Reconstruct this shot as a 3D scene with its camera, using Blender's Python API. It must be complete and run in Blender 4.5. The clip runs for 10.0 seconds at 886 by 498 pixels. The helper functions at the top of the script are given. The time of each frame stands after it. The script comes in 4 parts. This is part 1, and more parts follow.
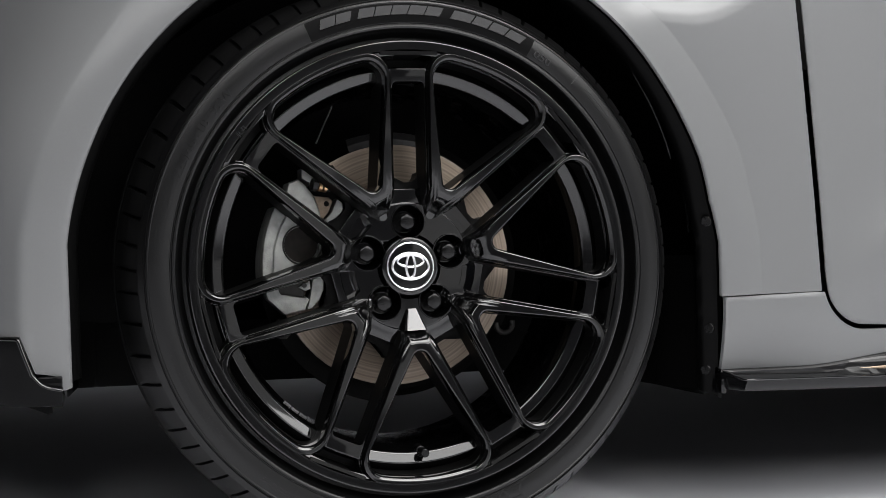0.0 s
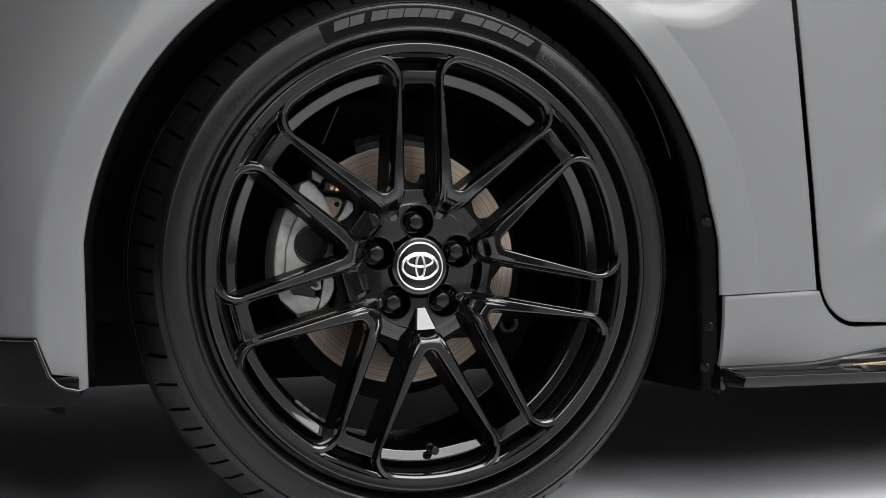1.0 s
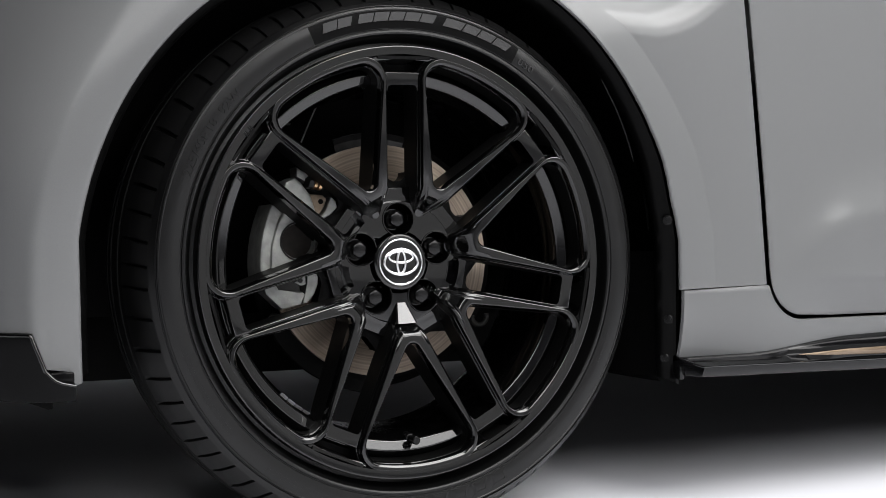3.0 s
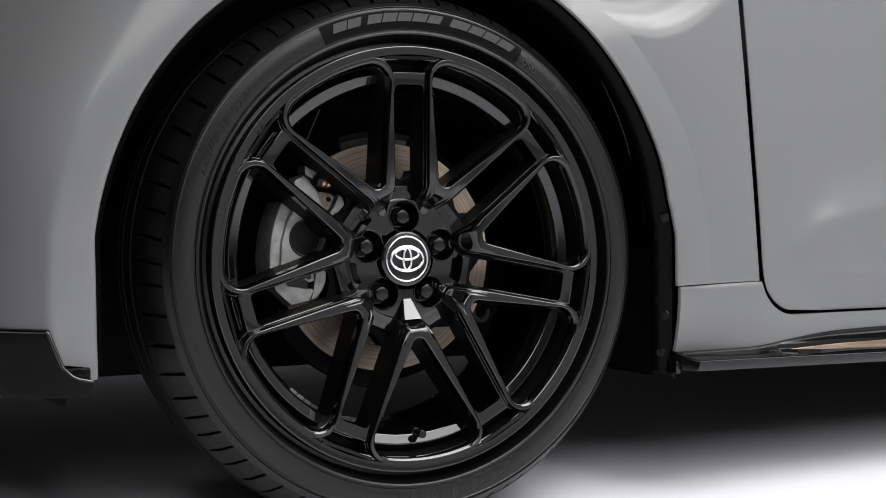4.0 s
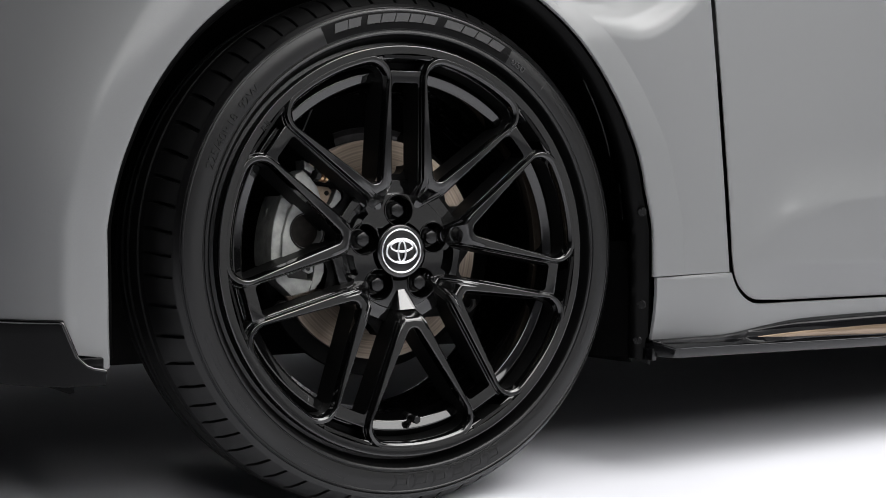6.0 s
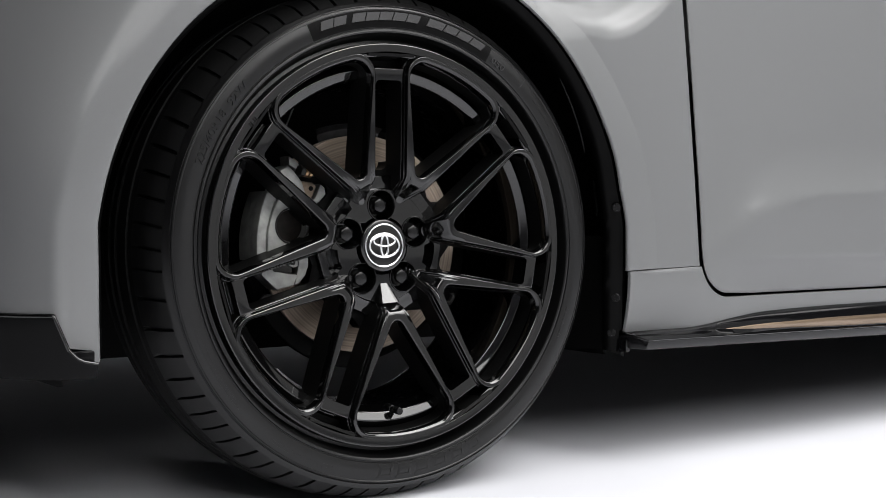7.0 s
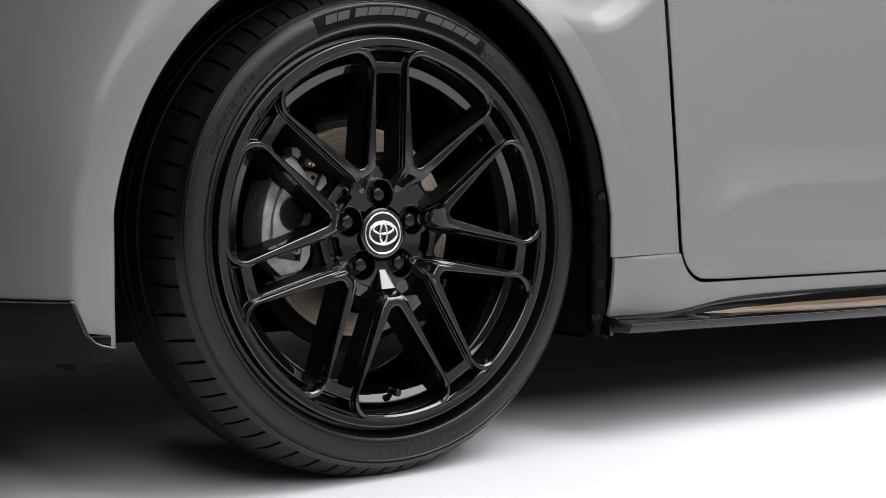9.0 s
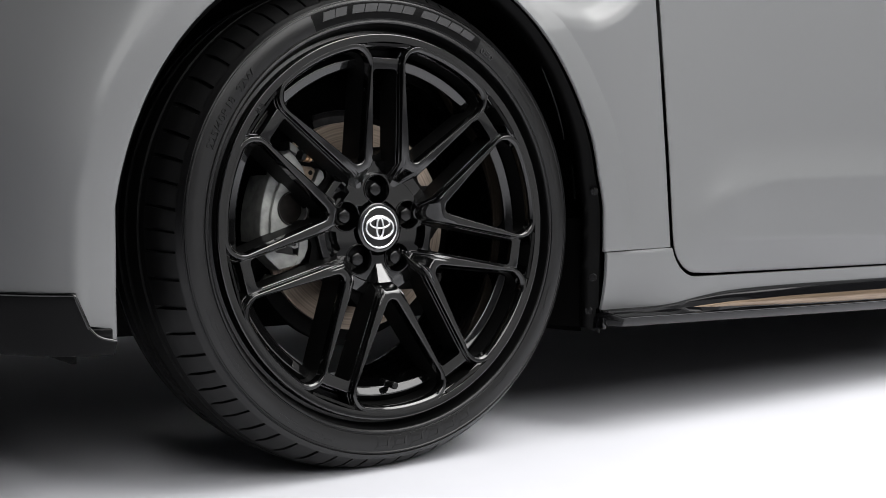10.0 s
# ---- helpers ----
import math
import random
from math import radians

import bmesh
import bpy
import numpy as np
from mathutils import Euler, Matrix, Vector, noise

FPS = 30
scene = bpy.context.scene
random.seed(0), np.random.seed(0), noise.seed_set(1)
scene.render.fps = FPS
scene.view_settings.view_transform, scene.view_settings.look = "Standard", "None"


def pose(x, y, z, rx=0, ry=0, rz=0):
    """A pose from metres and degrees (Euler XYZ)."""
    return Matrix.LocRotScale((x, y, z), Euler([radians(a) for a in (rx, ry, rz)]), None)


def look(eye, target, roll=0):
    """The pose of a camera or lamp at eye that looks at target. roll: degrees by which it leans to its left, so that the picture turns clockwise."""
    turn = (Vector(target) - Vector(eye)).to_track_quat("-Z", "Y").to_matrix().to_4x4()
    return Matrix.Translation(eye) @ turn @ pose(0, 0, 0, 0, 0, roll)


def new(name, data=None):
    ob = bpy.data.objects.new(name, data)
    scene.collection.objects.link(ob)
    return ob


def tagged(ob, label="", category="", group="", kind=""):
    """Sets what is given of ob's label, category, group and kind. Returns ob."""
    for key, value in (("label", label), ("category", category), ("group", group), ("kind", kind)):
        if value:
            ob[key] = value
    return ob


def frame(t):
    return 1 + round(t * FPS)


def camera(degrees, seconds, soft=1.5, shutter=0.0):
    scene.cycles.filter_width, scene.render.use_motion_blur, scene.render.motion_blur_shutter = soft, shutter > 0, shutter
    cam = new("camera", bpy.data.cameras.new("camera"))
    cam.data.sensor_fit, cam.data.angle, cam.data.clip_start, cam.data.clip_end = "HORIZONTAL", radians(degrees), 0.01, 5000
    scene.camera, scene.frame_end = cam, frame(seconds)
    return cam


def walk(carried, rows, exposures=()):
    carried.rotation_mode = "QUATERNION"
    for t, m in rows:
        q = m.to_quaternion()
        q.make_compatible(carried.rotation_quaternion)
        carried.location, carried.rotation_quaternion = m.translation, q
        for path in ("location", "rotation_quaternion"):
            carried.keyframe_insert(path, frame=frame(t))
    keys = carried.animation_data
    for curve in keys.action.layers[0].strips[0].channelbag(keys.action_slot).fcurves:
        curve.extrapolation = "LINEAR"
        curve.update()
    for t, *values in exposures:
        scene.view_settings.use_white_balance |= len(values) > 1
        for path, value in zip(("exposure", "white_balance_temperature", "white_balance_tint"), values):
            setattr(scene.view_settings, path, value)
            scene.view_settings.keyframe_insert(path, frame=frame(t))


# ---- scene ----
from mathutils import geometry

cam = camera(45.0, 10.0, soft=0.4)
# seconds, eye (m), rotation x, y, z (degrees)
ROWS = [
    (0.0, -0.3167, -1.1120, 0.3229, 90.292, 0.403, -17.121),
    (0.5, -0.3484, -1.1093, 0.3259, 90.139, 0.406, -18.280),
    (1.0, -0.3791, -1.1071, 0.3289, 90.012, 0.348, -19.529),
    (1.5, -0.4068, -1.1068, 0.3308, 89.937, 0.270, -21.026),
    (2.0, -0.4319, -1.1083, 0.3309, 89.872, 0.292, -22.648),
    (2.5, -0.4551, -1.1098, 0.3303, 89.825, 0.265, -23.896),
    (4.0, -0.5291, -1.1112, 0.3315, 89.545, 0.208, -26.619),
    (4.5, -0.5518, -1.1132, 0.3339, 89.440, 0.152, -27.517),
    (5.0, -0.5730, -1.1151, 0.3359, 89.290, 0.122, -28.423),
    (5.5, -0.5937, -1.1159, 0.3363, 89.106, 0.095, -29.230),
    (7.0, -0.6591, -1.1231, 0.3360, 88.692, 0.016, -32.689),
    (7.5, -0.6773, -1.1230, 0.3354, 88.515, 0.014, -33.800),
    (8.0, -0.6991, -1.1246, 0.3362, 88.317, -0.014, -34.335),
    (8.5, -0.7202, -1.1264, 0.3371, 88.102, -0.027, -34.777),
    (9.0, -0.7364, -1.1290, 0.3378, 87.997, -0.079, -35.420),
    (9.5, -0.7496, -1.1321, 0.3365, 87.898, -0.079, -35.858),
    (10.0, -0.7574, -1.1337, 0.3328, 87.911, -0.011, -36.229),
]
walk(cam, [(t, pose(x, y, z, rx, ry, rz)) for t, x, y, z, rx, ry, rz in ROWS])

# ---- light: a white studio with a large overhead softbox; all lamps are unseen ----
world = bpy.data.worlds.new("studio")
scene.world = world
world.use_nodes = True
wbg = world.node_tree.nodes["Background"]
wbg.inputs["Color"].default_value = (0.96, 0.98, 1.0, 1)
wbg.inputs["Strength"].default_value = 0.03


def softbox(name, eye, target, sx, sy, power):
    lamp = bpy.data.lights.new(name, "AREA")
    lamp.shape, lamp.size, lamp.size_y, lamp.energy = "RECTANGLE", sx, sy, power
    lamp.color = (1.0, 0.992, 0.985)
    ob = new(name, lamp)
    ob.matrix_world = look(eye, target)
    return tagged(ob, "large white softbox, added out of view", "softbox", kind="structure")


# overhead, strip and front sit where shadow edges and highlights point
softbox("overhead_softbox", (2.1, 0.55, 3.0), (2.1, 0.56, 0.0), 5.2, 3.2, 100)
softbox("strip_softbox", (1.25, -0.9, 3.0), (1.25, 0.0, 0.2), 2.2, 2.0, 82)
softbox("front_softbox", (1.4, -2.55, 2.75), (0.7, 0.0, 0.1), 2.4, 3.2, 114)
# added fill that lifts the dark floor by the front bumper
softbox("corner_fill_lamp", (-0.9, -2.7, 2.4), (-0.5, 0.0, 0.0), 1.4, 1.8, 34)
# added dim panel in place of a lit wall, for the wheel's reflections
softbox("back_fill_panel", (4.6, -5.6, 1.95), (4.6, 0.0, 1.95), 6.0, 3.8, 34)

# ---- materials ----


def material(name, color, rough=0.5, metal=0.0, coat=0.0, spec=0.5):
    m = bpy.data.materials.new(name)
    m.use_nodes = True
    p = m.node_tree.nodes["Principled BSDF"]
    p.inputs["Base Color"].default_value = (*color, 1)
    p.inputs["Roughness"].default_value = rough
    p.inputs["Metallic"].default_value = metal
    p.inputs["Coat Weight"].default_value = coat
    p.inputs["Coat Roughness"].default_value = 0.03
    p.inputs["Specular IOR Level"].default_value = spec
    return m


def link(m, a, ao, b, bi):
    m.node_tree.links.new(a.outputs[ao], b.inputs[bi])


def node(m, kind, **values):
    n = m.node_tree.nodes.new(kind)
    for k, v in values.items():
        n.inputs[k.replace("_", " ")].default_value = v
    return n


def vary(m, scale, lo, hi, detail=4.0, target="Base Color", stretch=None):
    """Mix two colours, or two values, by a noise of that scale."""
    p = m.node_tree.nodes["Principled BSDF"]
    tc = node(m, "ShaderNodeTexCoord")
    n = node(m, "ShaderNodeTexNoise", Scale=scale, Detail=detail)
    if stretch:
        mp = node(m, "ShaderNodeMapping")
        mp.inputs["Scale"].default_value = stretch
        link(m, tc, "Object", mp, "Vector")
        link(m, mp, "Vector", n, "Vector")
    else:
        link(m, tc, "Object", n, "Vector")
    if target == "Base Color":
        r = m.node_tree.nodes.new("ShaderNodeValToRGB")
        r.color_ramp.elements[0].position, r.color_ramp.elements[1].position = 0.3, 0.7
        r.color_ramp.elements[0].color, r.color_ramp.elements[1].color = (*lo, 1), (*hi, 1)
        link(m, n, "Fac", r, "Fac")
        link(m, r, "Color", p, target)
    else:
        r = node(m, "ShaderNodeMapRange", From_Min=0.3, From_Max=0.7, To_Min=lo, To_Max=hi)
        link(m, n, "Fac", r, "Value")
        link(m, r, "Result", p, target)
    return m


def relief(m, scale, distance, strength=1.0, detail=3.0):
    p = m.node_tree.nodes["Principled BSDF"]
    tc = node(m, "ShaderNodeTexCoord")
    n = node(m, "ShaderNodeTexNoise", Scale=scale, Detail=detail)
    b = node(m, "ShaderNodeBump", Strength=strength, Distance=distance)
    link(m, tc, "Object", n, "Vector")
    link(m, n, "Fac", b, "Height")
    link(m, b, "Normal", p, "Normal")
    return m


PAINT = material("cement grey paint", (0.150, 0.153, 0.155), 0.42, coat=0.5, spec=0.15)
PAINT.node_tree.nodes["Principled BSDF"].inputs["Coat Roughness"].default_value = 0.17
vary(PAINT, 900.0, (0.146, 0.149, 0.151), (0.154, 0.157, 0.159), 2.0)
GLOSS = material("gloss black wheel paint", (0.0018, 0.0018, 0.0019), 0.06, coat=1.0, spec=0.25)
vary(GLOSS, 60.0, 0.04, 0.08, 5.0, "Roughness")
# wheel paint with weaker reflections, holds the barrel dark
BARREL = material("dulled black inner barrel paint", (0.0015, 0.0015, 0.0016), 0.25, spec=0.08)
vary(BARREL, 60.0, 0.22, 0.3, 5.0, "Roughness")
NUT = material("black coated nut", (0.003, 0.003, 0.0032), 0.22, spec=0.35)
vary(NUT, 200.0, 0.18, 0.28, 4.0, "Roughness")
# dulled copy of the wheel paint, puts the recesses' shade into the material
RECESS_BLACK = material("dulled wheel paint for shaded recesses", (0.003, 0.003, 0.003), 0.5, spec=0.12)
relief(RECESS_BLACK, 800.0, 0.0002, 0.4)
TRIM = material("piano black trim", (0.004, 0.004, 0.0045), 0.16, coat=0.1, spec=0.3)
vary(TRIM, 40.0, 0.07, 0.14, 4.0, "Roughness")
LIPGLOSS = material("black lip plastic", (0.005, 0.005, 0.0053), 0.1, spec=0.10)
vary(LIPGLOSS, 40.0, 0.06, 0.11, 4.0, "Roughness")
RUBBER = material("tyre rubber", (0.0018, 0.0018, 0.0019), 0.29, spec=0.42)
vary(RUBBER, 26.0, (0.0014, 0.0014, 0.0015), (0.0024, 0.0024, 0.0025), 6.0)
relief(RUBBER, 900.0, 0.0002, 0.35)
DULL = material("dull textured rubber", (0.0015, 0.0015, 0.0016), 0.7, spec=0.10)
relief(DULL, 1500.0, 0.0003, 0.5)
TREAD_RUBBER = material("tread rubber", (0.002, 0.002, 0.002), 0.6, spec=0.15)
relief(TREAD_RUBBER, 1200.0, 0.0003, 0.5)
SHOULDER_RUBBER = material("shoulder rubber", (0.002, 0.002, 0.0021), 0.46, spec=0.32)
vary(SHOULDER_RUBBER, 40.0, (0.0016, 0.0016, 0.0017), (0.0026, 0.0026, 0.0027), 6.0)
relief(SHOULDER_RUBBER, 900.0, 0.0002, 0.35)
LETTER = material("raised lettering rubber", (0.022, 0.022, 0.023), 0.42, spec=0.4)
vary(LETTER, 120.0, 0.36, 0.5, 4.0, "Roughness")
LINER = material("black liner plastic", (0.0018, 0.0018, 0.0018), 0.45, spec=0.08)
relief(LINER, 700.0, 0.0003, 0.5)
SCREW = material("black plastic clip", (0.004, 0.004, 0.0042), 0.3, spec=0.25)
vary(SCREW, 300.0, 0.22, 0.4, 3.0, "Roughness")
CHROME = material("polished chrome", (0.9, 0.905, 0.91), 0.24, metal=1.0)
CAST = material("cast aluminium", (0.28, 0.285, 0.275), 0.5, metal=0.55)
vary(CAST, 60.0, (0.22, 0.225, 0.216), (0.42, 0.426, 0.405), 8.0)
relief(CAST, 500.0, 0.0006, 0.6)
DARKCAST = material("dark cast iron", (0.03, 0.03, 0.03), 0.6, metal=0.4)
vary(DARKCAST, 120.0, (0.018, 0.018, 0.018), (0.045, 0.043, 0.04), 5.0)
PAD = material("brown brake pad steel", (0.2, 0.15, 0.11), 0.45, metal=0.6)
vary(PAD, 150.0, (0.14, 0.11, 0.08), (0.25, 0.19, 0.14), 5.0)
# shaded copy of the pad steel, for the bottom of the recess
SHADED_PAD = material("brown pad steel darkened for recess shade", (0.04, 0.031, 0.025), 0.5, metal=0.5)
vary(SHADED_PAD, 150.0, (0.010, 0.008, 0.0065), (0.02, 0.016, 0.013), 5.0)
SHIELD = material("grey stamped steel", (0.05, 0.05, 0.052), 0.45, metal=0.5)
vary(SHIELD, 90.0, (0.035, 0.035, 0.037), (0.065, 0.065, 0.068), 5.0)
WEIGHT = material("zinc balance weight", (0.16, 0.16, 0.165), 0.4, metal=0.5)
vary(WEIGHT, 90.0, (0.12, 0.12, 0.124), (0.2, 0.2, 0.205), 5.0)
BRASS = material("yellow zinc bolt", (0.6, 0.38, 0.22), 0.3, metal=0.9)
BRONZE = material("bronze accent", (0.26, 0.19, 0.13), 0.38, metal=0.7, coat=0.4)
vary(BRONZE, 30.0, (0.20, 0.145, 0.098), (0.29, 0.215, 0.15), 4.0, stretch=(0.4, 6, 14))
FLOOR = material("white studio floor", (0.78, 0.785, 0.82), 0.55)
vary(FLOOR, 3.0, (0.655, 0.66, 0.70), (0.695, 0.70, 0.74), 6.0)
relief(FLOOR, 120.0, 0.0004, 0.3)
STUDIO = material("dark studio wall", (0.06, 0.06, 0.062), 0.8)
vary(STUDIO, 2.0, (0.05, 0.05, 0.052), (0.07, 0.07, 0.072))
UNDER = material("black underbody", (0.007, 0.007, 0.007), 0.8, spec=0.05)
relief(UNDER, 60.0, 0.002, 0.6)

# machined disc face: fine rings about the axle
DISC = material("machined brake disc", (0.5, 0.43, 0.36), 0.42, metal=0.55)
tcd = node(DISC, "ShaderNodeTexCoord")
sepd = node(DISC, "ShaderNodeSeparateXYZ")
link(DISC, tcd, "Object", sepd, "Vector")
comd = node(DISC, "ShaderNodeCombineXYZ")
link(DISC, sepd, "X", comd, "X")
link(DISC, sepd, "Z", comd, "Z")
lend = node(DISC, "ShaderNodeVectorMath")
lend.operation = "LENGTH"
link(DISC, comd, "Vector", lend, 0)
nzd = node(DISC, "ShaderNodeTexNoise", Scale=420.0, Detail=3.0)
nzd.noise_dimensions = "1D"
link(DISC, lend, "Value", nzd, "W")
rmd = DISC.node_tree.nodes.new("ShaderNodeValToRGB")
rmd.color_ramp.elements[0].position, rmd.color_ramp.elements[1].position = 0.3, 0.72
rmd.color_ramp.elements[0].color, rmd.color_ramp.elements[1].color = (0.23, 0.185, 0.145, 1), (0.40, 0.325, 0.26, 1)
link(DISC, nzd, "Fac", rmd, "Fac")
link(DISC, rmd, "Color", DISC.node_tree.nodes["Principled BSDF"], "Base Color")
tand = node(DISC, "ShaderNodeTangent")
tand.direction_type, tand.axis = "RADIAL", "Y"
link(DISC, tand, "Tangent", DISC.node_tree.nodes["Principled BSDF"], "Tangent")
DISC.node_tree.nodes["Principled BSDF"].inputs["Anisotropic"].default_value = 0.95

# ---- mesh helpers ----
TAU = 2 * math.pi
HUB = Vector((0.0, 0.0, 0.31))


def thing(name, at, label, category, group="", kind=""):
    e = new(name)
    e.location = at
    e.empty_display_size = 0.05
    return tagged(e, label, category, group, kind)


def part(name, bm, mat, parent, label="", at=None, smooth=True, sharp=35.0, crisp=False, turn=True):
    """Link a bmesh, in world coordinates or turned by the pose `at`, as one mesh under its parent."""
    me = bm
    if not isinstance(bm, bpy.types.Mesh):
        if turn:
            bmesh.ops.recalc_face_normals(bm, faces=bm.faces)
        me = bpy.data.meshes.new(name)
        bm.to_mesh(me)
        bm.free()
        me.materials.append(mat)
        if smooth:
            me.shade_smooth()
            me.set_sharp_from_angle(angle=radians(sharp))
    ob = new(name, me)
    if crisp:
        mod = ob.modifiers.new("crisp", "WEIGHTED_NORMAL")
        mod.keep_sharp, mod.weight = True, 70
    ob.matrix_basis = at if at is not None else Matrix()
    if parent is not None:
        ob.parent = parent
        ob.matrix_parent_inverse = inverse_of(parent)
    if label:
        tagged(ob, label)
    return ob


def inverse_of(parent):
    """The inverse of the parent's world matrix, by its own chain."""
    m = Matrix()
    up = parent
    while up is not None:
        own = up.matrix_parent_inverse @ up.matrix_basis if up.parent else Matrix.Translation(up.location) @ up.rotation_euler.to_matrix().to_4x4()
        m = own @ m
        up = up.parent
    return m.inverted()


def grid(bm, rows, close_u=False, close_v=False):
    """Faces between rows of equally many points."""
    vs = [[bm.verts.new(p) for p in row] for row in rows]
    nu, nv = len(vs), len(vs[0])
    for i in range(nu if close_u else nu - 1):
        for j in range(nv if close_v else nv - 1):
            a, b = vs[i], vs[(i + 1) % nu]
            k = (j + 1) % nv
            bm.faces.new((a[j], a[k], b[k], b[j]))
    return vs


def revolve(profile, n=96, start=0.0, end=360.0, closed=False):
    """A bmesh of a profile (radius, y) turned about the axle, hub at the origin; angles clockwise from the top."""
    bm = bmesh.new()
    full = abs(end - start) >= 360
    steps = n if full else n + 1
    rows = []
    for i in range(steps):
        a = radians(start + (end - start) * i / n)
        rows.append([(r * math.sin(a), y, r * math.cos(a)) for r, y in profile])
    grid(bm, rows, close_u=full, close_v=closed)
    bmesh.ops.remove_doubles(bm, verts=bm.verts, dist=1e-6)
    return bm


def slab(bm, outline, y0, y1, bevel=0.0):
    """A prism of an outline (x, z) from y0 (outer) to y1, its outer edge bevelled."""
    loops = []
    cx = sum(p[0] for p in outline) / len(outline)
    cz = sum(p[1] for p in outline) / len(outline)

    def inset(d):
        out = []
        n = len(outline)
        for i in range(n):
            p, q, r = Vector(outline[i - 1]), Vector(outline[i]), Vector(outline[(i + 1) % n])
            e1, e2 = (q - p).normalized(), (r - q).normalized()
            n1, n2 = Vector((-e1.y, e1.x)), Vector((-e2.y, e2.x))
            if n1.dot(Vector((cx, cz)) - q) < 0 and n2.dot(Vector((cx, cz)) - q) < 0:
                n1, n2 = -n1, -n2
            m = n1 + n2
            m = m / max(m.dot(n1), 0.3) if m.length > 1e-6 else n1
            out.append(q + m * d)
        return out

    levels = [(bevel, y0), (bevel * 0.3, y0 + bevel * 0.3), (0.0, y0 + bevel), (0.0, y1)] if bevel else [(0.0, y0), (0.0, y1)]
    for d, y in levels:
        loops.append([bm.verts.new((p[0], y, p[1])) for p in inset(d)])
    n = len(outline)
    for a, b in zip(loops, loops[1:]):
        for i in range(n):
            bm.faces.new((a[i], a[(i + 1) % n], b[(i + 1) % n], b[i]))
    bm.faces.new(loops[0])
    bm.faces.new(loops[-1])
    return bm


def box(bm, lo, hi, bevel=0.0):
    v = [bm.verts.new((x, y, z)) for x in (lo[0], hi[0]) for y in (lo[1], hi[1]) for z in (lo[2], hi[2])]
    fs = [bm.faces.new([v[i] for i in f]) for f in ((0, 1, 3, 2), (4, 6, 7, 5), (0, 4, 5, 1), (2, 3, 7, 6), (0, 2, 6, 4), (1, 5, 7, 3))]
    if bevel:
        es = list({e for f in fs for e in f.edges})
        bmesh.ops.bevel(bm, geom=es, offset=bevel, segments=2, affect="EDGES", profile=0.5)
    return bm


def tube(bm, points, radius, n=10):
    """A round bar along points, capped."""
    pts = [Vector(p) for p in points]
    rows = []
    for i, p in enumerate(pts):
        d = (pts[min(i + 1, len(pts) - 1)] - pts[max(i - 1, 0)]).normalized()
        side = d.cross(Vector((0.13, 0.31, 0.94))).normalized()
        up = d.cross(side)
        r = radius[i] if isinstance(radius, (list, tuple)) else radius
        rows.append([p + r * (math.cos(TAU * k / n) * side + math.sin(TAU * k / n) * up) for k in range(n)])
    vs = grid(bm, rows, close_v=True)
    bm.faces.new(vs[0])
    bm.faces.new(vs[-1])
    return bm


def bridge_rings(b, p, q):
    for i in range(len(p)):
        b.faces.new((p[i], p[(i + 1) % len(p)], q[(i + 1) % len(q)], q[i]))


def polar(r, deg, y=0.0):
    a = radians(deg)
    return Vector((r * math.sin(a), y, r * math.cos(a)))


def smoothstep(a, b, x):
    t = min(1.0, max(0.0, (x - a) / (b - a)))
    return t * t * (3 - 2 * t)


def table(rows, x):
    """Smooth interpolation in rows of (x, value)."""
    return float(np.interp(x, [r[0] for r in rows], [r[1] for r in rows]))


# ---- setting ----
bm = bmesh.new()
# the floor's upturned ends are unseen, added to smooth the reflected horizon
side = [(-7.0, 5.2), (-7.0, 2.0), (-6.9, 1.2), (-6.6, 0.6), (-6.1, 0.22), (-5.4, 0.04), (-4.6, 0.0), (-2, 0), (0, 0), (2, 0), (4.6, 0.0), (5.4, 0.04), (6.1, 0.22), (6.6, 0.6), (6.9, 1.2), (7.0, 2.0), (7.0, 5.2)]
grid(bm, [[(x, y, z) for y, z in side] for x in (-8, -4, -2, 0, 2, 4, 8)])
tagged(part("floor", bm, FLOOR, None, smooth=False), "smooth white painted studio floor", "floor", kind="structure")
# unseen walls and ceiling, added to close the studio darkly
for name, lo, hi in (("wall_left", (-8.2, -7, -0.1), (-8.0, 7, 5.2)), ("wall_right", (8.0, -7, -0.1), (8.2, 7, 5.2)), ("ceiling", (-8.2, -7, 5.2), (8.2, 7, 5.4))):
    bm = bmesh.new()
    box(bm, lo, hi)
    tagged(part(name, bm, STUDIO, None, smooth=False), "plain dark grey studio wall, added out of view" if name != "ceiling" else "plain dark grey studio ceiling, added out of view", "wall" if name != "ceiling" else "ceiling", kind="structure")

# ---- the car's body ----
car = thing("car", (0.9, 0.9, 0.0), "cement grey car with black trim standing on a white studio floor", "car")

EDGE_Y = [(-120, 0.016), (-102, 0.0125), (-94, 0.0075), (-86, 0.004), (-78, -0.001), (-70, -0.004), (-54, -0.0075), (-40, -0.0105), (-20, -0.015), (0, -0.018),
          (20, -0.019), (40, -0.018), (54, -0.015), (62, -0.012), (70, -0.008), (86, -0.0025), (94, 0.0005), (102, 0.005), (115, 0.012)]
EDGE_R = [(-86, 0.3612), (-78, 0.3598), (-70, 0.3587), (-46, 0.3585), (-20, 0.358), (10, 0.356), (38, 0.3555), (54, 0.3545), (62, 0.3565), (70, 0.3605), (78, 0.3605), (86, 0.3675)]


